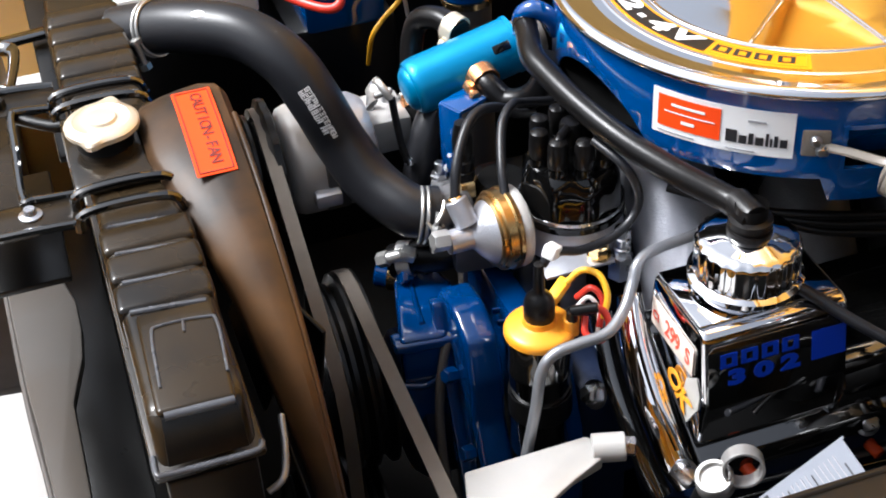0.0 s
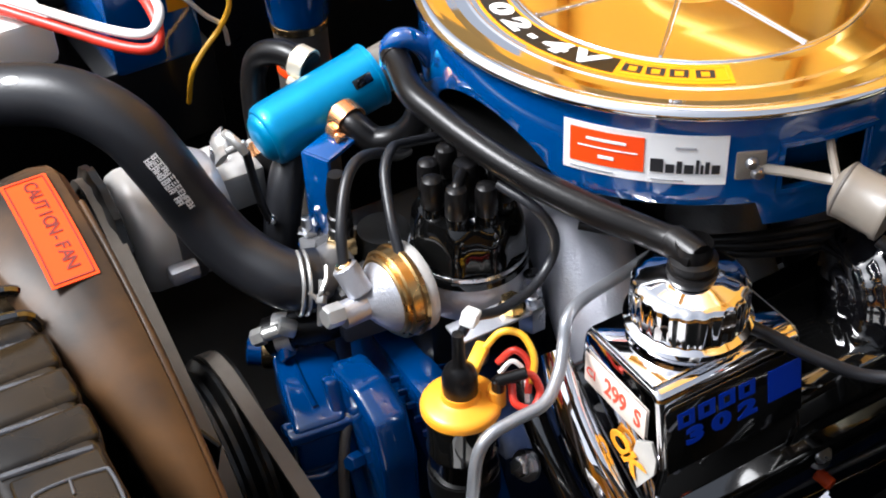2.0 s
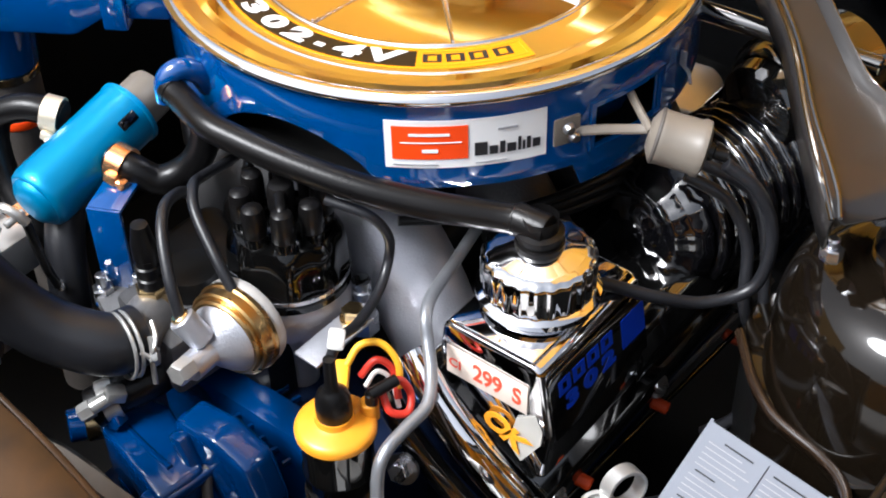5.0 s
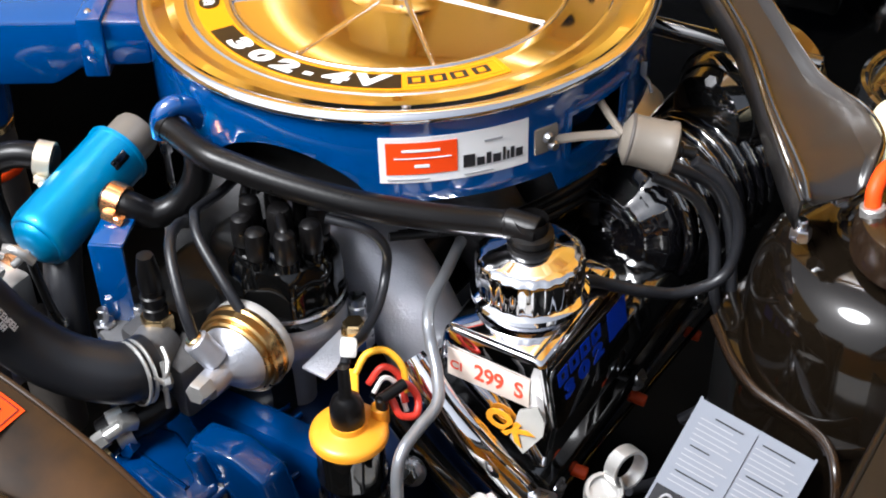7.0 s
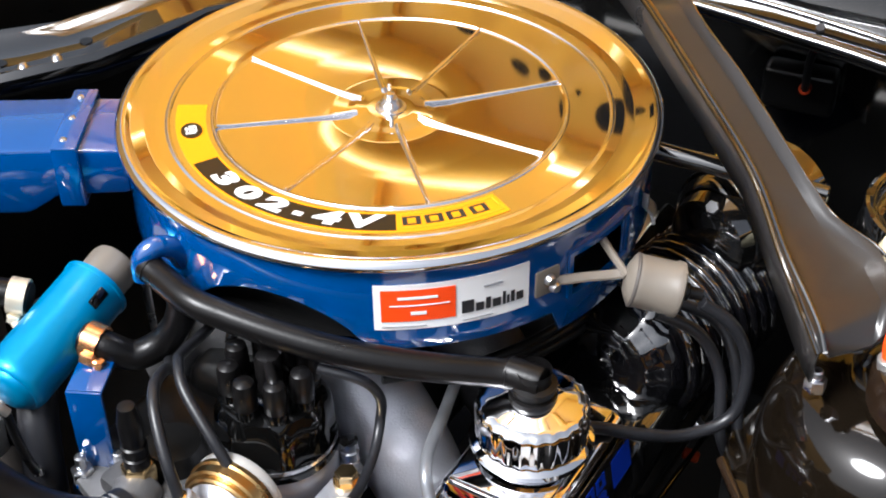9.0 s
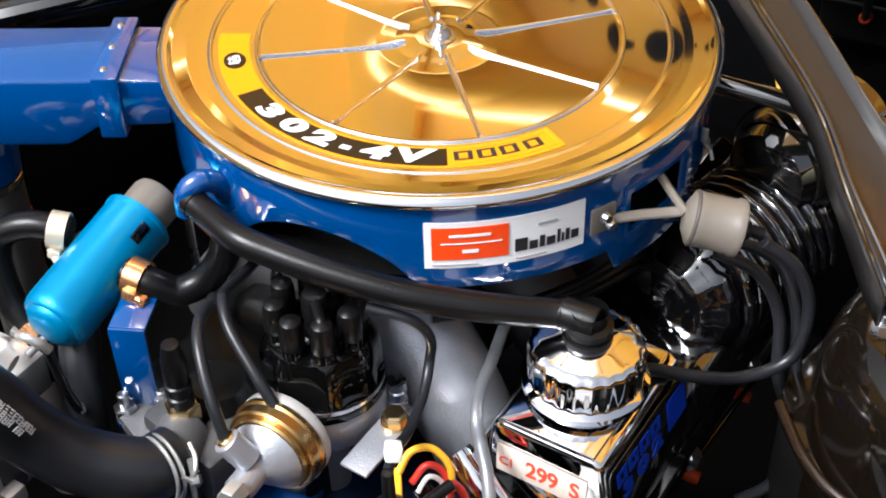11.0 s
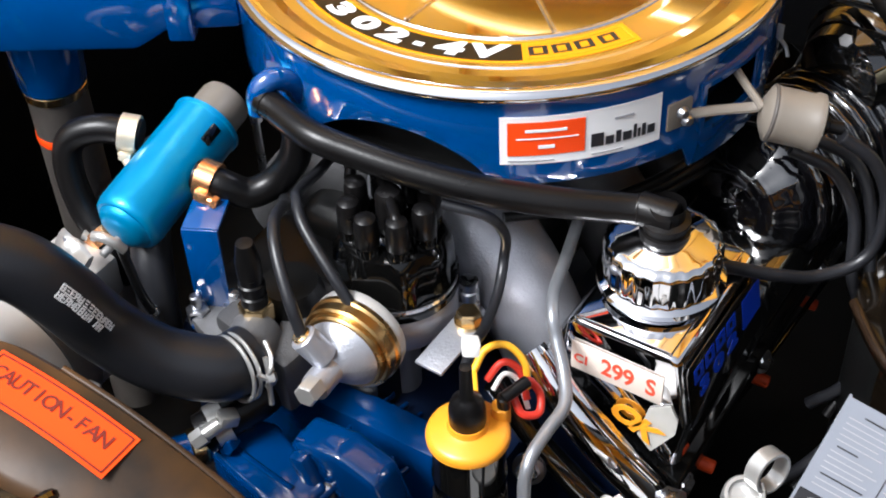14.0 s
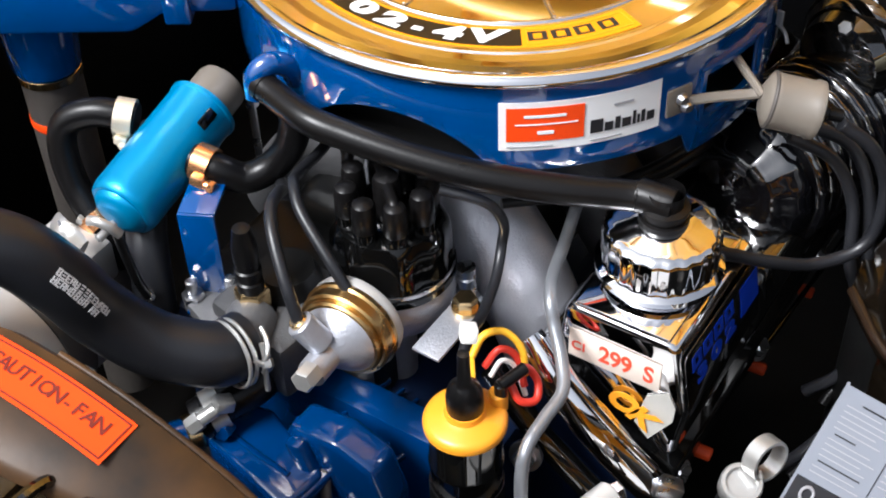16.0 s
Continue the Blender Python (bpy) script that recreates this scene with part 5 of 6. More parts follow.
# ---- radiator ----
def radiator():
    t = thing("radiator", (-0.567, 0, 0.45), "black radiator with a ribbed dusty top tank", "radiator")
    part("core", box(0.045, 0.56, 0.44, 0.004, pose(-0.568, 0, 0.66)), BLACK, t)
    part("seam", box(0.068, 0.612, 0.008, 0.003, pose(-0.568, 0, 0.884)), TANK, t, "crimped seam")
    # pale beads on seam, front edge and grooves draw the light they catch
    part("worn_edge", sweep([(-0.600, -0.290, 0.8885), (-0.600, -0.3045, 0.8882), (-0.594, -0.3065, 0.8880), (-0.566, -0.3070, 0.8880), (-0.540, -0.3065, 0.8880), (-0.5355, -0.300, 0.8880)], 0.0021, 10, 6), TANK_EDGE, t, "pale bead painted as the highlight along the seam")
    part("tank", prism([(-0.302, 0.884), (-0.299, 0.893), (-0.288, 0.916), (-0.280, 0.920), (0.280, 0.920), (0.288, 0.916), (0.299, 0.893), (0.302, 0.884)], 0.060, 0.0075,
                       Matrix.Translation((-0.598, 0, 0)) @ Matrix(((0, 0, 1, 0), (1, 0, 0, 0), (0, 1, 0, 0), (0, 0, 0, 1))), 3), TANK, t, "stamped tank under dust")
    for y in (-0.1745, -0.1415, -0.1085, 0.110, 0.140, 0.170, 0.200, 0.230):
        part("rib", box(0.064, 0.0285, 0.040, 0.0050, pose(-0.568, y, 0.9030, 2.5, 0, 0), 3), TANK, t)
    part("end_pressing", prism([(-0.592, -0.290), (-0.545, -0.292), (-0.540, -0.198), (-0.590, -0.196)], 0.006, 0.003, pose(0, 0, 0.9165), 3), TANK, t)
    # thin black plate darkens the end slope that faces away from the sun
    part("end_face", prism([(-0.5925, 0), (-0.5435, 0), (-0.5450, 0.0300), (-0.5900, 0.0300)], 0.0016, 0.0006, frame_on((0, -0.3030, 0.8905), (1, 0, 0), (0, 0.40, 0.90))), BLACK, t, "black plate for the shade on the tank's sloping end")
    part("pressed_line", sweep([(-0.586, -0.270, 0.9225), (-0.583, -0.222, 0.9228), (-0.577, -0.213, 0.9228), (-0.548, -0.215, 0.9228), (-0.542, -0.223, 0.9228), (-0.545, -0.270, 0.9225)], 0.0011, 8, 6), TANK_EDGE, t)
    part("pressed_line", sweep([(-0.562, -0.214, 0.9228), (-0.563, -0.224, 0.9226)], 0.0010, 8, 3), TANK_EDGE, t)
    part("front_edge", sweep([(-0.588, -0.2905, 0.9185), (-0.566, -0.2915, 0.9188), (-0.546, -0.2915, 0.9185)], 0.0030, 10, 5), TANK_EDGE, t)
    for y in (-0.0925, -0.1255, -0.1585, -0.1905):
        part("groove_edge", sweep([(-0.592, y, 0.9205), (-0.566, y - 0.003, 0.9208), (-0.544, y - 0.006, 0.9205)], 0.0020, 8, 5), TANK_EDGE, t)
    for s in (-1, 1):
        part("side_strap", box(0.056, 0.010, 0.44, 0.003, pose(-0.568, s * 0.300, 0.659)), BLACK, t)
    part("filler_plate", box(0.072, 0.100, 0.010, 0.004, pose(-0.572, 0.000, 0.925)), TANK, t)
    for y in (-0.060, -0.086, 0.060, 0.082):
        part("filler_bead", sweep([(-0.610, y, 0.918), (-0.606, y, 0.931), (-0.575, y, 0.934), (-0.545, y - 0.002, 0.932), (-0.537, y - 0.003, 0.920)], 0.0036, 8, 5), BLACK_GLOSS, t)
    part("neck", rod((-0.545, 0.226, 0.900), (-0.520, 0.197, 0.913), 0.019, 24), TANK, t)
    return t


radiator()
rc = thing("pressure_cap", (-0.578, 0.0, 0.94), "pale zinc radiator cap with two ears", "radiator cap")
part("neck", revolve([(0.021, 0.928), (0.021, 0.940), (0.024, 0.941), (0.024, 0.944)], 32, pose(-0.578, 0.002, 0)), BLACK, rc)
part("disc", revolve([(0.0255, 0.9430), (0.0275, 0.9440), (0.0275, 0.9475), (0.0255, 0.9495), (0.0210, 0.9505), (0.0195, 0.9495), (0.0120, 0.9500), (0.0110, 0.9520), (0, 0.9526)], 72, pose(-0.578, 0.002, 0),
                  wave=lambda a, i: 0.0072 * max(0, math.cos(a - 1.2)) ** 40 + 0.0072 * max(0, -math.cos(a - 1.2)) ** 40 if i in (0, 1, 2, 3) else 0), PALE_ZINC, rc, "pale gold zinc disc with two ears")

sf = thing("radiator_mount", (-0.64, 0, 0.92), "black bent-rod radiator mounting frame with bolts", "mount")
for sx, sy, x, y in ((0.110, 0.036, -0.661, -0.058), (0.110, 0.036, -0.661, 0.106), (0.070, 0.128, -0.681, 0.024)):
    part("plate", box(sx, sy, 0.005, 0.0015, pose(x, y, 0.917)), TANK, sf)
part("slot_bead", sweep([(-0.606, -0.040, 0.919), (-0.636, -0.0395, 0.921), (-0.644, -0.034, 0.921), (-0.6435, 0.030, 0.921), (-0.642, 0.082, 0.921), (-0.634, 0.088, 0.921), (-0.606, 0.085, 0.919)], 0.0032, 8, 6), BLACK_GLOSS, sf)
part("bead", sweep([(-0.712, 0.126, 0.921), (-0.640, 0.1245, 0.921), (-0.606, 0.122, 0.919)], 0.0034, 8, 5), BLACK_GLOSS, sf)
part("tie_rod", sweep([(-0.640, 0.092, 0.914), (-0.612, 0.060, 0.918), (-0.596, 0.050, 0.924)], 0.0050, 10, 5), BLACK, sf)
part("side_arm", sweep([(-0.640, 0.128, 0.918), (-0.632, 0.180, 0.916), (-0.634, 0.206, 0.914), (-0.655, 0.215, 0.912), (-0.72, 0.222, 0.908)], 0.0065, 10, 6, flat=0.6), BLACK_GLOSS, sf)
part("side_arm", sweep([(-0.70, 0.150, 0.905), (-0.665, 0.168, 0.906), (-0.640, 0.150, 0.908)], 0.0035, 10, 6), BLACK_GLOSS, sf)
part("nut", hexnut((-0.650, 0.104, 0.919), (-0.650, 0.104, 0.926), 0.006), BLACK, sf)
part("bolt", revolve([(0, 0.006), (0.004, 0.006), (0.005, 0.002), (0.0085, 0.001), (0.0085, 0)], 18, pose(-0.641, -0.056, 0.920)), STEEL, sf)
part("bead", sweep([(-0.716, -0.076, 0.921), (-0.640, -0.078, 0.921), (-0.606, -0.078, 0.919)], 0.0034, 8, 4), BLACK_GLOSS, sf)
# black plate added to stand for the shade under the frame
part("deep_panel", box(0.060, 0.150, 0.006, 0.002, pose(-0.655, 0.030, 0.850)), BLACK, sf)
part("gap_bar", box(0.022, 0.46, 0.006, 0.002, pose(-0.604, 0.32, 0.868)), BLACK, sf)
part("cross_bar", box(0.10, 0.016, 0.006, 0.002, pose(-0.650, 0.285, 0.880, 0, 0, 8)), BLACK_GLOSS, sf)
# black sheet low down, for the darkness of the gap ahead
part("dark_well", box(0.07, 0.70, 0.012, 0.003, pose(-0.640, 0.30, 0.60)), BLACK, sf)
part("wire_stop", sweep([(-0.514, -0.238, 0.845), (-0.518, -0.262, 0.838), (-0.525, -0.286, 0.838), (-0.536, -0.290, 0.833)], 0.0024, 10, 6), LINE_STEEL, sf)
va = thing("front_valance", (-0.68, -0.15, 0.5), "grey painted curved front panel ahead of the radiator", "panel")
part("panel", prism([(-0.690, 0.192), (-0.643, 0.163), (-0.632, 0.107), (-0.632, 0.066), (-0.636, 0.029), (-0.650, -0.024), (-0.650, -0.079), (-0.651, -0.30), (-0.672, -0.30), (-0.677, -0.125), (-0.681, -0.046), (-0.685, 0.011), (-0.688, 0.113)], 0.012, 0.003, pose(0, 0, 0.702)), VALANCE, va)
part("lower_lip", sweep([(-0.692, 0.19, 0.700), (-0.687, 0.01, 0.700), (-0.679, -0.125, 0.700), (-0.674, -0.30, 0.700)], 0.003, 8, 6), DUCT, va)
part("upper_panel", box(0.11, 0.26, 0.012, 0.004, pose(-0.760, 0.455, 0.45, 0, 6, 0)), DUCT, va)


def shroud():
    t = thing("fan_shroud", (-0.51, 0, 0.6), "dusty black fan shroud, reflected brown in its colour, with an orange warning sticker", "fan shroud")
    # a hoop round the fan, open at the bottom, flaring towards the radiator
    bm = bmesh.new()
    cy, cz = 0.012, 0.667
    prof = [(-0.553, 0.269), (-0.546, 0.274), (-0.530, 0.279), (-0.515, 0.282), (-0.500, 0.2835), (-0.488, 0.281), (-0.483, 0.274), (-0.486, 0.270)]
    N = 72
    cols = []
    for k in range(N + 1):
        a = radians(84 + 146 * k / N)
        deg = math.degrees(a)
        r_drop = 0.010 * max(0.0, (89 - deg) / 5)
        k_ = 1.0 if deg < 101 else max(0.27, 1.0 - (deg - 101) * 0.0158 if deg < 129 else 0.557 - (deg - 129) * 0.0108)
        cols.append([bm.verts.new((-0.483 + (x + 0.483) * k_, cy + r * math.cos(a) * 1.02, cz + (r - r_drop) * math.sin(a))) for x, r in prof])
    for A, B in zip(cols, cols[1:]):
        for j in range(len(prof) - 1):
            bm.faces.new((A[j], B[j], B[j + 1], A[j + 1]))
    w = part("hoop", bm, SHROUD, t)
    so = w.modifiers.new("thick", 'SOLIDIFY')
    so.thickness, so.offset = 0.003, -1
    # bead added to shape the light reflection along the hoop's edge
    part("rolled_rim", sweep([(-0.4838, cy + 0.277 * math.cos(radians(d)) * 1.02, cz + 0.277 * math.sin(radians(d))) for d in range(96, 216, 8)], [0.0022] * 3 + [0.0032] * 12, 10, 4), SHROUD, t, "rim bead added for the edge's glossy reflection")
    # sticker on top of the hoop
    st = part("warning_sticker", band(0.2842, -0.0145, 0.0145, 90, 109, Matrix.Translation((-0.510, cy, cz)) @ Matrix(((0, 0, 1, 0), (1, 0, 0, 0), (0, 1, 0, 0), (0, 0, 0, 1)))), ORANGE, t, "orange-red warning sticker with dark letters")
    M0 = Matrix.Translation((-0.510, cy, cz)) @ Matrix(((0, 0, 1, 0), (1, 0, 0, 0), (0, 1, 0, 0), (0, 0, 0, 1)))
    for x_ in (-0.0122, 0.0122):
        part("border", band(0.2848, x_ - 0.0004, x_ + 0.0004, 90.5, 108.5, M0), INK_MAROON, st)
    for a_ in (90.5, 108.5):
        part("border", band(0.2848, -0.0122, 0.0122, a_ - 0.08, a_ + 0.08, M0, seg=2), INK_MAROON, st)
    word = "CAUTION-FAN"
    for i, ch in enumerate(word):
        a = radians(91.9 + 1.44 * i)
        p = Vector((-0.508, cy + 0.2852 * math.cos(a), cz + 0.2852 * math.sin(a)))
        b = text_bm(ch, 0.0118, 0.0001, bold=0.0002)
        put(b, frame_on(p, (0, -math.sin(a), math.cos(a)), (1, 0, 0)))
        part("letter", b, INK_MAROON, st)
    return t


shroud()

# ---- fan, pulleys, belts ----
fan = thing("cooling_fan", (-0.47, 0.0, 0.62), "black engine cooling fan at rest", "fan")
part("hub", rod((-0.48, 0, 0.62), (-0.44, 0, 0.62), 0.05, 28), BLACK, fan)
for k in range(6):
    a = radians(25 + 60 * k)
    b = box(0.004, 0.075, 0.17, 0.0015, pose(0, 0, 0.135, 0, 0, 28))
    part("blade", put(b, Matrix.Translation((-0.475, 0, 0.62)) @ Euler((a, 0, 0)).to_matrix().to_4x4()), BLACK, fan)


def pulley(p, q, R, name, label, material=BLACK):
    t = thing(name, p, label, "pulley")
    L = (Vector(q) - Vector(p)).length
    part("hub", revolve([(0, 0.037), (R * 0.32, 0.037), (R * 0.32, 0.046), (R * 0.25, 0.050), (0, 0.050)], 24, along(p, q)), STEEL, t)
    part("rim", revolve([(0, 0.0), (R * 0.5, 0), (R * 0.55, 0.006), (R * 0.9, 0.004), (R, 0), (R, 0.003), (R - 0.008, 0.008), (R - 0.008, 0.012), (R, 0.017), (R, 0.020), (R - 0.008, 0.025), (R - 0.008, 0.029), (R, 0.034), (R, 0.037), (R * 0.7, 0.037), (0, 0.037)], 56, along(p, q)), material, t)
    return t


pulley((-0.397, 0.004, 0.645), (-0.46, 0.004, 0.645), 0.088, "pump_pulley", "black double-groove water pump pulley")
pulley((-0.405, 0.0, 0.45), (-0.46, 0.0, 0.45), 0.085, "crank_pulley", "black double-groove crankshaft pulley")
pulley((-0.435, 0.155, 0.775), (-0.48, 0.155, 0.775), 0.050, "alternator_pulley", "small black alternator belt pulley")


def belt(x, circles, label):
    """A flat belt in the plane x that wraps the convex hull of circles (y, z, radius)."""
    pts = []
    for y, z, r in circles:
        for k in range(48):
            a = 2 * math.pi * k / 48
            pts.append((y + r * math.cos(a), z + r * math.sin(a)))
    pts = sorted(set((round(a, 5), round(b, 5)) for a, b in pts))

    def half(ps):
        h = []
        for p in ps:
            while len(h) > 1 and (h[-1][0] - h[-2][0]) * (p[1] - h[-2][1]) - (h[-1][1] - h[-2][1]) * (p[0] - h[-2][0]) <= 0:
                h.pop()
            h.append(p)
        return h
    hull = half(pts)[:-1] + half(pts[::-1])[:-1]
    bm = bmesh.new()
    cy = sum(p[0] for p in hull) / len(hull)
    cz = sum(p[1] for p in hull) / len(hull)
    rings = []
    n = len(hull)
    for i, (y, z) in enumerate(hull):
        py, pz = hull[i - 1]
        ny, nz = hull[(i + 1) % n]
        t = Vector((ny - py, nz - pz)).normalized()
        o = Vector((t.y, -t.x)) * 0.008
        rings.append([bm.verts.new(v) for v in ((x - 0.0045, y, z), (x + 0.0045, y, z), (x + 0.006, y + o.x, z + o.y), (x - 0.006, y + o.x, z + o.y))])
    for A, B in zip(rings, rings[1:] + rings[:1]):
        for k in range(4):
            bm.faces.new((A[k], B[k], B[(k + 1) % 4], A[(k + 1) % 4]))
    t = thing("drive_belt", (x, cy, cz), label, "belt")
    part("belt", bm, BELT_RUBBER, t)
    return t


belt(-0.441, [(0.155, 0.775, 0.046), (0.004, 0.645, 0.081), (0.0, 0.45, 0.078)], "worn black rubber belt round the alternator pulley")
belt(-0.406, [(0.004, 0.645, 0.081), (0.0, 0.45, 0.078), (-0.24, 0.655, 0.066)], "worn black rubber belt round the water pump pulley")


# ---- alternator ----
def alternator():
    t = thing("alternator", (-0.375, 0.150, 0.70), "silver-grey alternator with a zinc top bracket", "alternator")
    m = along((-0.430, 0.155, 0.775), (-0.30, 0.155, 0.775))
    part("front_case", revolve([(0, 0), (0.024, 0), (0.040, 0.003), (0.049, 0.009), (0.0515, 0.016), (0.0515, 0.034)], 44, m), GREYPAINT, t)
    part("stator", revolve([(0.0490, 0.034), (0.0525, 0.035), (0.0525, 0.055), (0.0490, 0.056)], 44, m), ALU_DARK, t)
    part("rear_case", revolve([(0.0510, 0.056), (0.0510, 0.075), (0.045, 0.085), (0.025, 0.090), (0, 0.090)], 44, m), ALU, t)
    part("fan_disc", revolve([(0, -0.012), (0.052, -0.012), (0.061, -0.008), (0.061, -0.002), (0.054, 0.000), (0, 0.000)], 44, m, wave=lambda a, i: 0.002 * math.cos(a * 14) if i in (1, 2, 3, 4) else 0), BLACK, t)
    part("lug", box(0.024, 0.018, 0.014, 0.003, pose(-0.398, 0.101, 0.765)), ALU, t)
    part("terminal_block", box(0.040, 0.055, 0.035, 0.004, pose(-0.322, 0.176, 0.780)), GREYPAINT, t, "pale grey rear housing")
    part("terminal", join(rod((-0.334, 0.176, 0.796), (-0.332, 0.177, 0.812), 0.004), rod((-0.317, 0.184, 0.796), (-0.314, 0.186, 0.810), 0.0045)), STEEL, t)
    return t


alternator()

# ---- vertical warm-air duct under the snorkel ----
du = thing("warm_air_duct", (-0.187, 0.318, 0.44), "brown-grey ribbed warm-air tube with an orange band", "duct")
part("tube", revolve([(0.0250, 0.44), (0.0250, 0.824), (0.022, 0.825), (0, 0.825)], 32, pose(-0.187, 0.318, 0)), DUCT, du)
part("orange_band", revolve([(0.0252, 0.7635), (0.0258, 0.7645), (0.0258, 0.7715), (0.0252, 0.7725)], 32, pose(-0.187, 0.318, 0)), ORANGE, du, "orange painted band")
part("clamp", revolve([(0.0252, 0.809), (0.0268, 0.810), (0.0268, 0.8165), (0.0252, 0.8175)], 32, pose(-0.187, 0.318, 0)), BRASS, du)

# ---- battery and cables ----
ba = thing("battery", (-0.33, 0.44, 0.62), "blue-cased battery with pale top and red and white cables", "battery")
part("case", box(0.092, 0.15, 0.10, 0.008, pose(-0.290, 0.50, 0.795)), BLUE, ba)
part("foot", box(0.12, 0.16, 0.10, 0.004, pose(-0.293, 0.51, 0.70)), BLACK, ba)
part("top", box(0.16, 0.13, 0.05, 0.008, pose(-0.46, 0.50, 0.80)), WHITE_PL, ba)
part("label", box(0.020, 0.001, 0.030, 0, pose(-0.265, 0.4245, 0.815)), DECAL_YELLOW, ba)
hose("battery_cable", [(-0.45, 0.50, 0.84), (-0.39, 0.41, 0.832), (-0.345, 0.345, 0.826), (-0.322, 0.325, 0.828), (-0.312, 0.340, 0.84), (-0.310, 0.372, 0.85), (-0.31, 0.42, 0.84)], 0.0052, RED_WIRE, "red and white battery cable", "cable")
hose("battery_cable", [(-0.45, 0.506, 0.852), (-0.39, 0.416, 0.843), (-0.345, 0.351, 0.838), (-0.322, 0.332, 0.839), (-0.306, 0.346, 0.848), (-0.304, 0.378, 0.852), (-0.30, 0.42, 0.845)], 0.0045, WHITE_PL, "thick white insulated battery cable", "cable")
hose("loom_wire", [(-0.225, 0.42, 0.83), (-0.222, 0.40, 0.806), (-0.235, 0.40, 0.782), (-0.256, 0.40, 0.762), (-0.270, 0.40, 0.743), (-0.272, 0.42, 0.70)], 0.0028, YELLOW_WIRE, "thin yellow wire beside the battery", "wire", 8)
hose("loom_wire", [(-0.275, 0.42, 0.83), (-0.262, 0.405, 0.819), (-0.245, 0.405, 0.796), (-0.230, 0.405, 0.780), (-0.222, 0.42, 0.75)], 0.0024, WHITE_PL, "thin white wire beside the battery", "wire", 8)

# ---- shock tower, brace, label ----
tw = thing("shock_tower", (-0.02, -0.43, 0.6), "gloss black suspension tower with a domed cap", "shock tower")
part("dome", revolve(([(0.106, 0.62), (0.105, 0.74), (0.1040, 0.800), (0.1025, 0.835), (0.1000, 0.8480), (0.0955, 0.8600), (0.0900, 0.8690), (0.0840, 0.8755), (0.0765, 0.8805), (0.0680, 0.8845), (0.0590, 0.8880), (0.0540, 0.8890), (0.049, 0.889), (0.045, 0.896), (0.036, 0.902), (0.026, 0.905), (0, 0.906)]), 72, pose(-0.026, -0.434, -0.006)), TOWER_BLACK, tw, angle=70)
part("cap", revolve([(0.050, 0.890), (0.050, 0.908), (0.046, 0.917), (0.038, 0.920), (0.028, 0.918), (0.024, 0.914), (0.010, 0.914), (0, 0.915)], 44, pose(-0.050, -0.452, 0)), CAP_BROWN, tw, "dark brown gloss cap plate")
for p in ((-0.076, -0.374, 0.890), (-0.030, -0.385, 0.895)):
    part("bolt", join(hexnut(p, (p[0], p[1], p[2] + 0.009), 0.0075), rod((p[0], p[1], p[2] + 0.009), (p[0], p[1], p[2] + 0.016), 0.004)), STEEL, tw)
LIP = [(-0.062, -0.317, 0.78), (-0.080, -0.332, 0.78), (-0.099, -0.349, 0.78), (-0.118, -0.375, 0.78), (-0.130, -0.413, 0.78), (-0.143, -0.436, 0.78), (-0.160, -0.449, 0.772), (-0.166, -0.454, 0.745)]
part("lip", sweep(LIP, 0.0038, 10), CAP_BROWN, tw, "dark brown lip")
part("apron", prism([(x, y) for x, y, z in LIP[:6]] + [(-0.10, -0.50), (0.08, -0.50), (0.08, -0.33), (-0.03, -0.31)], 0.012, 0.003, pose(0, 0, 0.765)), TOWER_BLACK, tw)
part("skirt", prism([(-0.05, -0.315), (-0.085, -0.345), (-0.125, -0.42), (-0.125, -0.52), (0.2, -0.52), (0.2, -0.32)], 0.15, 0.004, pose(0, 0, 0.61)), BLACK, tw)

lab = thing("information_label", (-0.19, -0.40, 0.72), "white paper information label with grey print", "label")
LM = frame_on((-0.1565, -0.3490, 0.7925), (0.14, -0.92, -0.33), (0.708, -0.073, 0.703)) @ Matrix.Diagonal((0.83, 1.0, 1.0, 1.0))
part("paper", box(0.104, 0.066, 0.001, 0, LM @ pose(0.052, -0.033, 0)), PAPER_SHADED, lab)
rows = [(0.030, -0.008, 0.026, 0.0011), (0.076, -0.008, 0.030, 0.0011), (0.018, -0.032, 0.018, 0.0010), (0.026, -0.052, 0.036, 0.0010), (0.078, -0.032, 0.034, 0.0010)]
fine = []
for j in range(13):
    if j in (5, 10):
        continue
    w = 0.030 + 0.012 * ((j * 7) % 5) / 4
    fine += [(0.006 + w / 2, -0.012 - 0.0040 * j, w, 0.0007), (0.057 + (w + 0.002) / 2, -0.012 - 0.0040 * j, w + 0.002, 0.0007)]
print_bars(lab, rows, LM @ pose(0, 0, 0.001), INK)
print_bars(lab, fine, LM @ pose(0, 0, 0.001), INK_GREY)
part("column_line", box(0.0006, 0.060, 0.0004, 0, LM @ pose(0.0540, -0.034, 0.001)), INK, lab)
part("dark_foot", box(0.104, 0.020, 0.001, 0, LM @ pose(0.052, -0.0765, 0)), INK, lab)
for x_, y_, w_, h_ in ((0.052, -0.0875, 0.108, 0.0022), (-0.0010, -0.0435, 0.0022, 0.090), (0.105, -0.0435, 0.0022, 0.090)):
    part("white_border", box(w_, h_, 0.0012, 0, LM @ pose(x_, y_, 0)), PAPER_SHADED, lab)
part("round_mark", torus(0.005, 0.0012, LM @ pose(0.014, -0.075, 0.001), 24, 6), INK_GREY, lab)

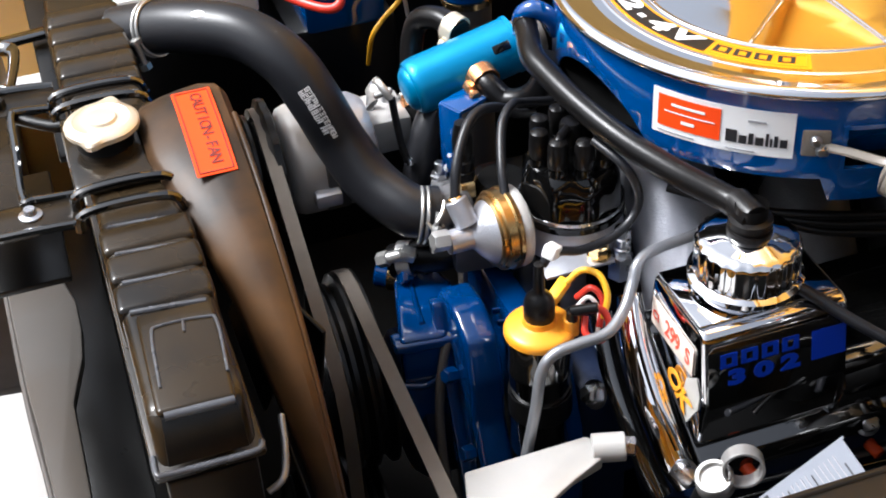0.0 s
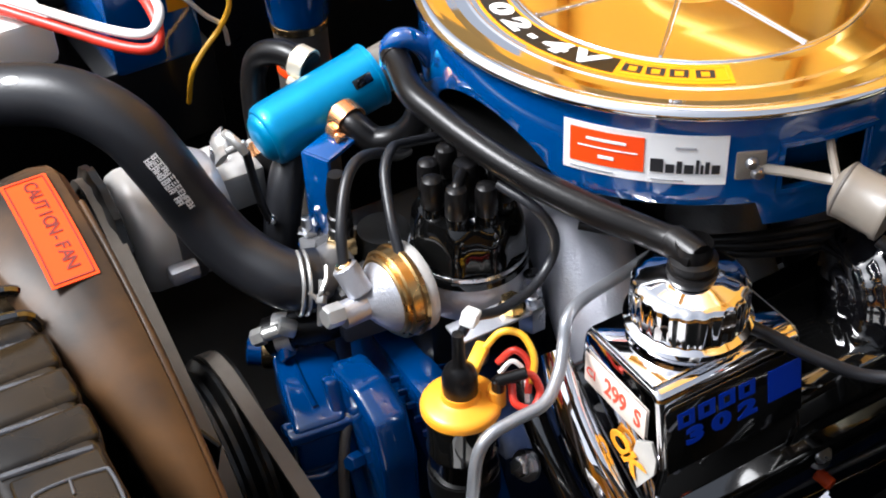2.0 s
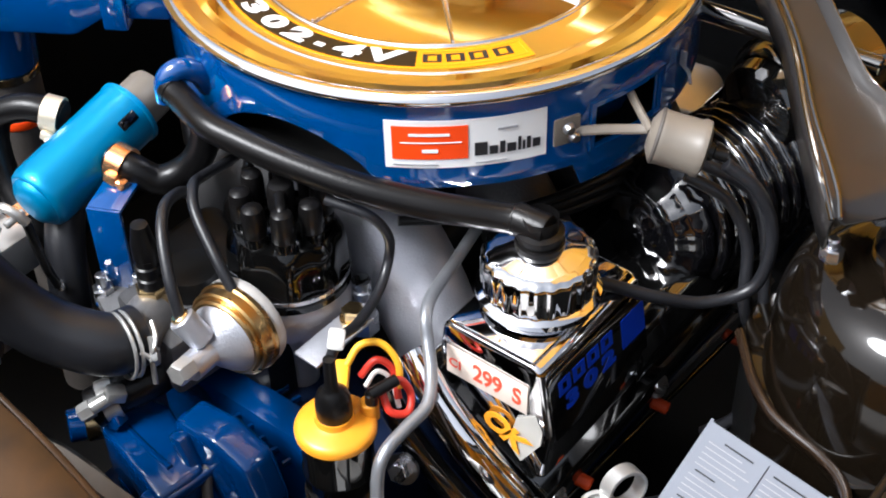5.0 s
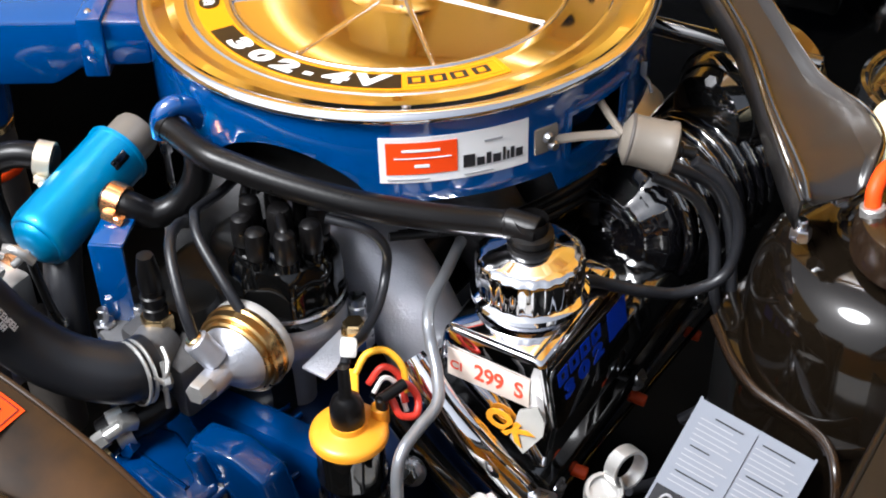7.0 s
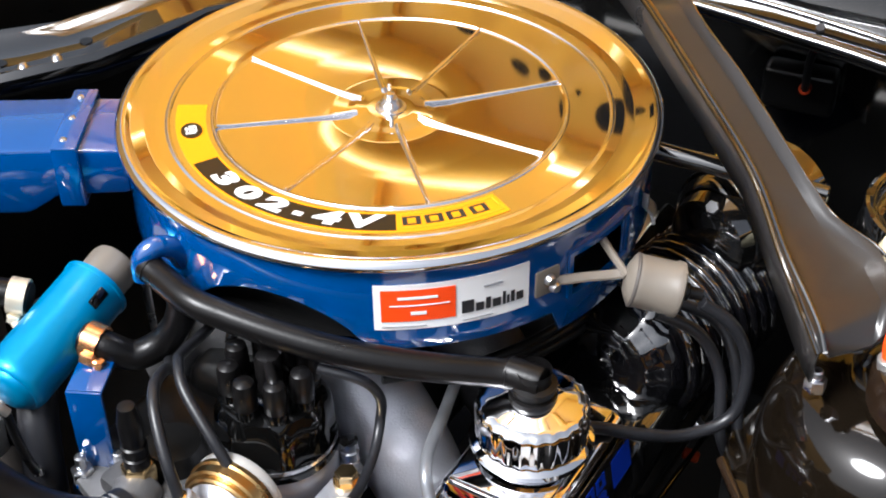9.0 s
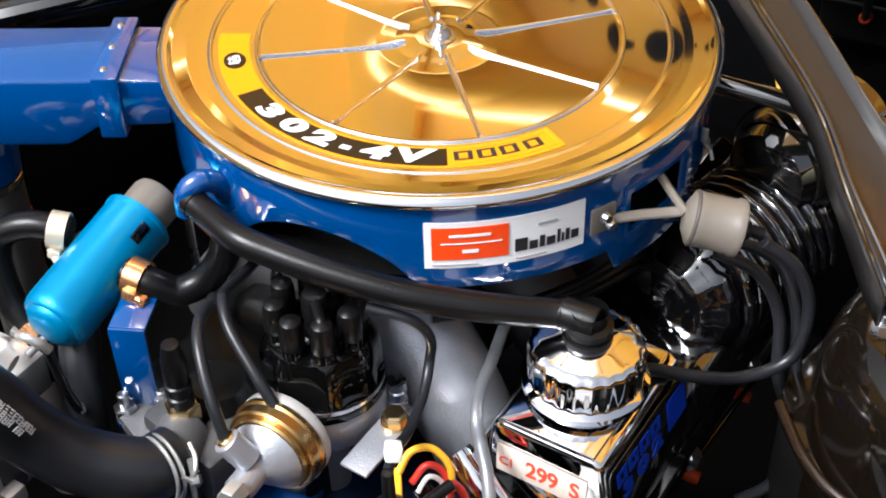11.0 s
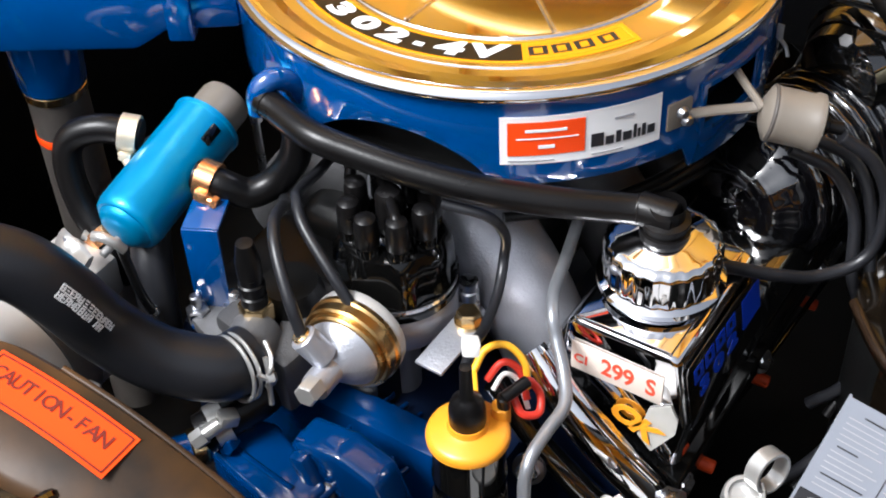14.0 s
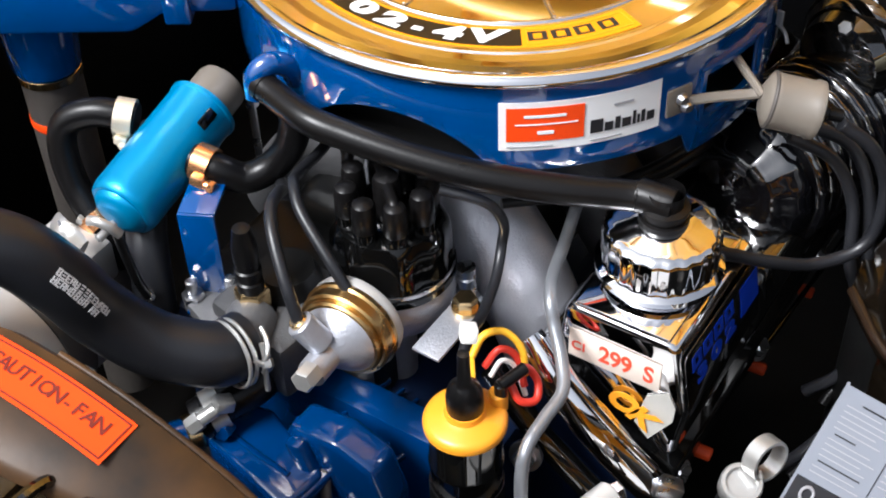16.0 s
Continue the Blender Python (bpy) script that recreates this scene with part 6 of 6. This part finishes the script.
br = thing("strut_brace", (0.03, -0.27, 0.95), "gunmetal grey brace from the firewall to the suspension tower", "brace")
BRACE_RAILS = (((0.215, -0.075, 1.005), (0.235, -0.125, 1.005)), ((0.142, -0.150, 1.000), (0.160, -0.183, 1.000)), ((0.082, -0.211, 0.990), (0.107, -0.243, 0.988)),
               ((0.018, -0.281, 0.972), (0.053, -0.304, 0.969)), ((-0.039, -0.326, 0.955), (0.024, -0.343, 0.955)), ((-0.070, -0.352, 0.943), (0.018, -0.380, 0.944)), ((-0.084, -0.365, 0.936), (-0.006, -0.402, 0.938)), ((-0.092, -0.374, 0.930), (-0.052, -0.408, 0.932)))


def channel(rails):
    """A pressed channel between two rails, with turned-down edges and rolled beads."""
    bm = bmesh.new()
    rings = []
    for a, b in rails:
        a, b = Vector(a), Vector(b)
        rings.append([bm.verts.new(a.lerp(b, f) + Vector((0, 0, h))) for f, h in ((-0.02, -0.022), (0, -0.002), (0.06, 0.003), (0.14, 0.001), (0.22, -0.004), (0.78, -0.004), (0.86, 0.001), (0.94, 0.003), (1, -0.002), (1.02, -0.022))])
    for A, B in zip(rings, rings[1:]):
        for k in range(9):
            bm.faces.new((A[k], A[k + 1], B[k + 1], B[k]))
    return bm


def thicken(ob, t=0.0025):
    so = ob.modifiers.new("thick", 'SOLIDIFY')
    so.thickness = t


thicken(part("channel", channel(BRACE_RAILS), BRACE, br))
for k, f in ((0, 0.03), (0, 0.13), (1, 0.03)):
    part("edge_bead", sweep([Vector(a).lerp(Vector(b), f if k == 0 else 1 - f) + Vector((0, 0, 0.001)) for a, b in BRACE_RAILS], 0.0018 if k == 0 else 0.0012, 8, 6), BLACK_GLOSS, br)
fb = thing("strut_brace", (0.03, 0.33, 0.88), "gunmetal grey brace with small holes on the far side", "brace")
thicken(part("channel", channel((((-0.16, 0.455, 0.880), (-0.10, 0.56, 0.885)), ((-0.085, 0.363, 0.900), (-0.03, 0.455, 0.895)), ((-0.005, 0.303, 0.904), (0.03, 0.380, 0.902)), ((0.102, 0.262, 0.910), (0.125, 0.330, 0.908)), ((0.25, 0.185, 0.92), (0.28, 0.24, 0.92)))), BLACK_GLOSS, fb))
for p in ((-0.052, 0.372, 0.9005), (0.012, 0.330, 0.9035)):
    part("hole", revolve([(0, 0), (0.006, 0), (0.006, 0.002), (0, 0.002)], 16, pose(*p)), BAKELITE, fb)
for p in ((-0.045, 0.352, 0.9015), (-0.020, 0.336, 0.9025), (-0.132, 0.46, 0.892)):
    part("rivet", revolve([(0, 0.004), (0.003, 0.003), (0.005, 0)], 14, pose(*p)), STEEL, fb)

# ---- brake booster and master cylinder ----
bo = thing("brake_booster", (0.10, -0.20, 0.72), "gloss black rounded brake servo with bright reflections", "brake servo")
BO = along((0.036, -0.219, 0.785), (0.2, -0.262, 0.785))
part("nose", revolve([(0, -0.062), (0.010, -0.0616), (0.018, -0.0596), (0.021, -0.0565), (0.026, -0.0560), (0.034, -0.0535), (0.039, -0.0490), (0.041, -0.0455), (0.046, -0.0430), (0.051, -0.0370), (0.054, -0.0295), (0.050, -0.026)], 112, BO,
                     wave=lambda a, i: 0.0004 * math.cos(16 * a) if i > 4 else 0), BLACK_CHROME, bo, angle=70)
for k in range(9):
    part("ring", revolve([(0.050, -0.0262), (0.0560, -0.0260), (0.0600, -0.0236), (0.0614, -0.0212), (0.0600, -0.0188), (0.0560, -0.0164), (0.050, -0.0162)], 132, BO @ pose(0, 0, 0.0125 * k, 0, 0, 7 * k),
                         wave=lambda a, i: 0.00035 * math.cos(22 * a)), BLACK_CHROME, bo, angle=70)
part("barrel", revolve([(0.051, -0.024), (0.0545, -0.022), (0.0545, 0.082), (0.050, 0.090), (0, 0.093)], 48, BO), BLACK_CHROME, bo)
mc = thing("brake_master_cylinder", (0.16, -0.24, 0.80), "gloss black ribbed housing near the firewall", "cylinder")
MC = along((0.13, -0.245, 0.845), (0.3, -0.29, 0.84))
part("body", revolve([(0, -0.030), (0.040, -0.028), (0.046, -0.02), (0.048, 0.0), (0.048, 0.06), (0, 0.065)], 44, MC), BLACK_GLOSS, mc)
part("end_cap", revolve([(0, -0.046), (0.022, -0.045), (0.034, -0.040), (0.038, -0.029), (0, -0.028)], 44, MC), BLACK_GLOSS, mc)
for z_ in (-0.012, 0.004, 0.020):
    part("rib", torus(0.0475, 0.0028, MC @ pose(0, 0, z_), 44, 8), BLACK_GLOSS, mc)
part("outlet", join(hexnut((0.098, -0.236, 0.872), (0.090, -0.236, 0.880), 0.006), rod((0.11, -0.238, 0.86), (0.098, -0.236, 0.872), 0.004)), ALU_DARK, mc)
ml = thing("wiper_motor", (0.207, -0.117, 0.735), "dull plated stamped motor cover with a bolt", "motor cover")
WM = pose(0.207, -0.117, 0.745, 14, -16, 24)
part("cover", prism([(-0.030, -0.020), (-0.024, -0.029), (0.022, -0.029), (0.033, -0.018), (0.033, 0.020), (0.020, 0.030), (-0.020, 0.030), (-0.030, 0.020)], 0.022, 0.006, WM @ pose(0, 0, -0.011), 3), PLATED_DULL, ml)
part("skirt", prism([(-0.034, -0.024), (-0.026, -0.034), (0.026, -0.034), (0.037, -0.022), (0.037, 0.024), (0.024, 0.034), (-0.024, 0.034), (-0.034, 0.024)], 0.006, 0.002, WM @ pose(0, 0, -0.016), 2), PLATED_DULL, ml)
part("bolt", hexnut(WM @ Vector((0.014, 0.012, 0.010)), WM @ Vector((0.014, 0.012, 0.022)), 0.008), STEEL, ml)

# vacuum hoses on the near side
hose("vacuum_hose", [(-0.050, -0.283, 0.905), (-0.040, -0.305, 0.885), (-0.036, -0.318, 0.85), (-0.045, -0.315, 0.81), (-0.070, -0.292, 0.80), (-0.100, -0.270, 0.815), (-0.125, -0.248, 0.832), (-0.14, -0.235, 0.840)], 0.0046, RUBBER_SOFT, "thin black vacuum hose looping from the vacuum motor", seg=12)
hose("vacuum_hose", [(-0.030, -0.245, 0.865), (-0.020, -0.275, 0.85), (-0.022, -0.295, 0.82), (-0.035, -0.305, 0.78), (-0.035, -0.318, 0.74), (-0.050, -0.322, 0.69), (-0.060, -0.300, 0.660)], 0.0046, RUBBER_SOFT, "thin black vacuum hose beside the servo", seg=12)
hose("vacuum_hose", [(-0.015, -0.245, 0.868), (0.0, -0.280, 0.85), (-0.008, -0.302, 0.82), (-0.022, -0.315, 0.77), (-0.035, -0.332, 0.72), (-0.080, -0.335, 0.68), (-0.130, -0.320, 0.67), (-0.170, -0.305, 0.685)], 0.0046, RUBBER_SOFT, "thin black vacuum hose beside the servo", seg=12)

# steel rod along the engine's near side
rl = thing("linkage_rod", (0, -0.265, 0.69), "long dark steel rod along the valve cover", "rod")
part("rod", rod((-0.165, -0.226, 0.623), (0.165, -0.2435, 0.622), 0.0030), LINE_STEEL, rl)
part("rod", rod((-0.165, -0.236, 0.620), (0.165, -0.2530, 0.617), 0.0024), BLACK_GLOSS, rl)
for p in ((0.087, -0.240, 0.614), (-0.055, -0.251, 0.659), (-0.173, -0.257, 0.686)):
    c = thing("spark_plug_boot", p, "small orange spark plug boot", "plug boot")
    part("boot", rod(p, (p[0] + 0.003, p[1] - 0.014, p[2] - 0.003), 0.0052), ORANGE_OLD, c)

bbar = thing("cross_bar", (0.15, -0.2, 0.93), "gloss black tubular cross bar", "bar")
part("tube", rod((0.075, -0.165, 0.925), (0.10, -0.32, 0.915), 0.0075), BLACK_GLOSS, bbar)

# ---- small things by the tower and firewall ----
rz = thing("washer_bottle", (0.11, -0.40, 0.80), "cream plastic fluid bottle with a wire strap", "bottle")
part("body", revolve([(0, 0.83), (0.030, 0.832), (0.036, 0.842), (0.036, 0.875), (0.030, 0.890), (0.016, 0.897), (0, 0.898)], 32, pose(0.105, -0.395, 0)), CREAM, rz)
part("strap", torus(0.037, 0.0015, pose(0.105, -0.395, 0.862, 90, 0, 30), 32, 8), STEEL, rz)
hr = thing("horn_housing", (0.19, -0.42, 0.80), "round gloss black housing behind the brace", "housing")
part("shell", revolve([(0.07, 0.80), (0.075, 0.84), (0.068, 0.872), (0.05, 0.888), (0.02, 0.893), (0, 0.893)], 44, pose(0.185, -0.40, 0)), BLACK_GLOSS, hr)
part("bead", torus(0.066, 0.004, pose(0.185, -0.40, 0.874), 44, 8), BLACK_GLOSS, hr)
rb = thing("red_cable", (-0.03, -0.41, 0.93), "thick orange-red cable boot on the tower", "cable")
part("tube", sweep([(-0.062, -0.414, 0.922), (-0.056, -0.412, 0.934), (-0.040, -0.414, 0.941), (-0.022, -0.426, 0.938), (-0.01, -0.44, 0.93)], 0.0056, 14), ORANGE, rb)
part("cap", rod((-0.062, -0.416, 0.910), (-0.062, -0.414, 0.924), 0.0085), PLATED_DULL, rb)
hose("red_wire", [(0.292, -0.172, 0.744), (0.290, -0.188, 0.728), (0.290, -0.207, 0.711)], 0.0020, RED_WIRE, "short red wire near the firewall", "wire", 8)
for y0, y1, z0, mt in ((-0.17, -0.23, 0.90, YELLOW_WIRE), (-0.18, -0.245, 0.895, NAVY), (-0.19, -0.25, 0.89, BLACK)):
    hose("loom_wire", [(0.22, y0, z0 + 0.03), (0.17, (y0 + y1) / 2, z0 + 0.01), (0.13, y1, z0 - 0.03), (0.12, y1 - 0.01, z0 - 0.08)], 0.0022, mt, "thin coloured loom wire near the firewall", "wire", 8)
hose("plug_lead", [(-0.060, -0.315, 0.655), (-0.03, -0.325, 0.69), (-0.015, -0.318, 0.74), (-0.03, -0.305, 0.78)], 0.0042, RUBBER, "black rubber plug lead under the valve cover", "wire", 10)
hose("plug_lead", [(-0.125, -0.318, 0.64), (-0.09, -0.332, 0.66), (-0.04, -0.33, 0.70), (-0.02, -0.322, 0.76)], 0.0042, RUBBER, "black rubber plug lead under the valve cover", "wire", 10)

# ---- cowl edge and a box on the firewall ----
cw = thing("cowl_edge", (0.34, -0.25, 0.90), "gloss black cowl edge with a bright rolled rim", "cowl")
part("rolled_rim", sweep([(0.345, -0.10, 0.905), (0.340, -0.16, 0.905), (0.335, -0.21, 0.904), (0.330, -0.27, 0.903), (0.315, -0.36, 0.902), (0.30, -0.46, 0.90)], 0.0050, 12, 6), BLACK_GLOSS, cw)
part("seam", sweep([(0.372, -0.10, 0.910), (0.368, -0.20, 0.909), (0.358, -0.30, 0.907), (0.340, -0.42, 0.905)], 0.0030, 10, 6), BLACK_GLOSS, cw)
part("panel", prism([(0.345, -0.10), (0.335, -0.21), (0.315, -0.36), (0.30, -0.46), (0.465, -0.46), (0.465, -0.10)], 0.006, 0.002, pose(0, 0, 0.894)), BLACK_GLOSS, cw)
jb = thing("junction_box", (0.43, -0.195, 0.78), "dark grey plastic box on the firewall", "box")
part("body", box(0.030, 0.072, 0.046, 0.006, pose(0.446, -0.194, 0.788, 0, 0, 8), 3), BLACK, jb)
part("plug", rod((0.428, -0.205, 0.800), (0.418, -0.206, 0.803), 0.006), ORANGE_OLD, jb)
hose("loom_wire", [(0.36, -0.226, 0.905), (0.375, -0.222, 0.880), (0.39, -0.214, 0.85), (0.42, -0.206, 0.803)], 0.0042, RUBBER_SOFT, "dark wire running down the firewall", "wire", 8)

# ---- groups of alike things ----
GROUPS = {"vacuum_hose": "vacuum hoses", "ignition_lead": "ignition leads", "plug_lead": "plug leads", "canister_clamp": "canister clamps", "hose_clamp": "radiator hose clamps", "canister_hose": "canister hoses",
          "spark_plug_boot": "plug boots", "drive_belt": "drive belts", "strut_brace": "strut braces", "battery_cable": "battery cables", "loom_wire": "loom wires"}
for ob in scene.objects:
    if ob.parent is None and ob.name.split(".")[0] in GROUPS:
        tagged(ob, group=GROUPS[ob.name.split(".")[0]])
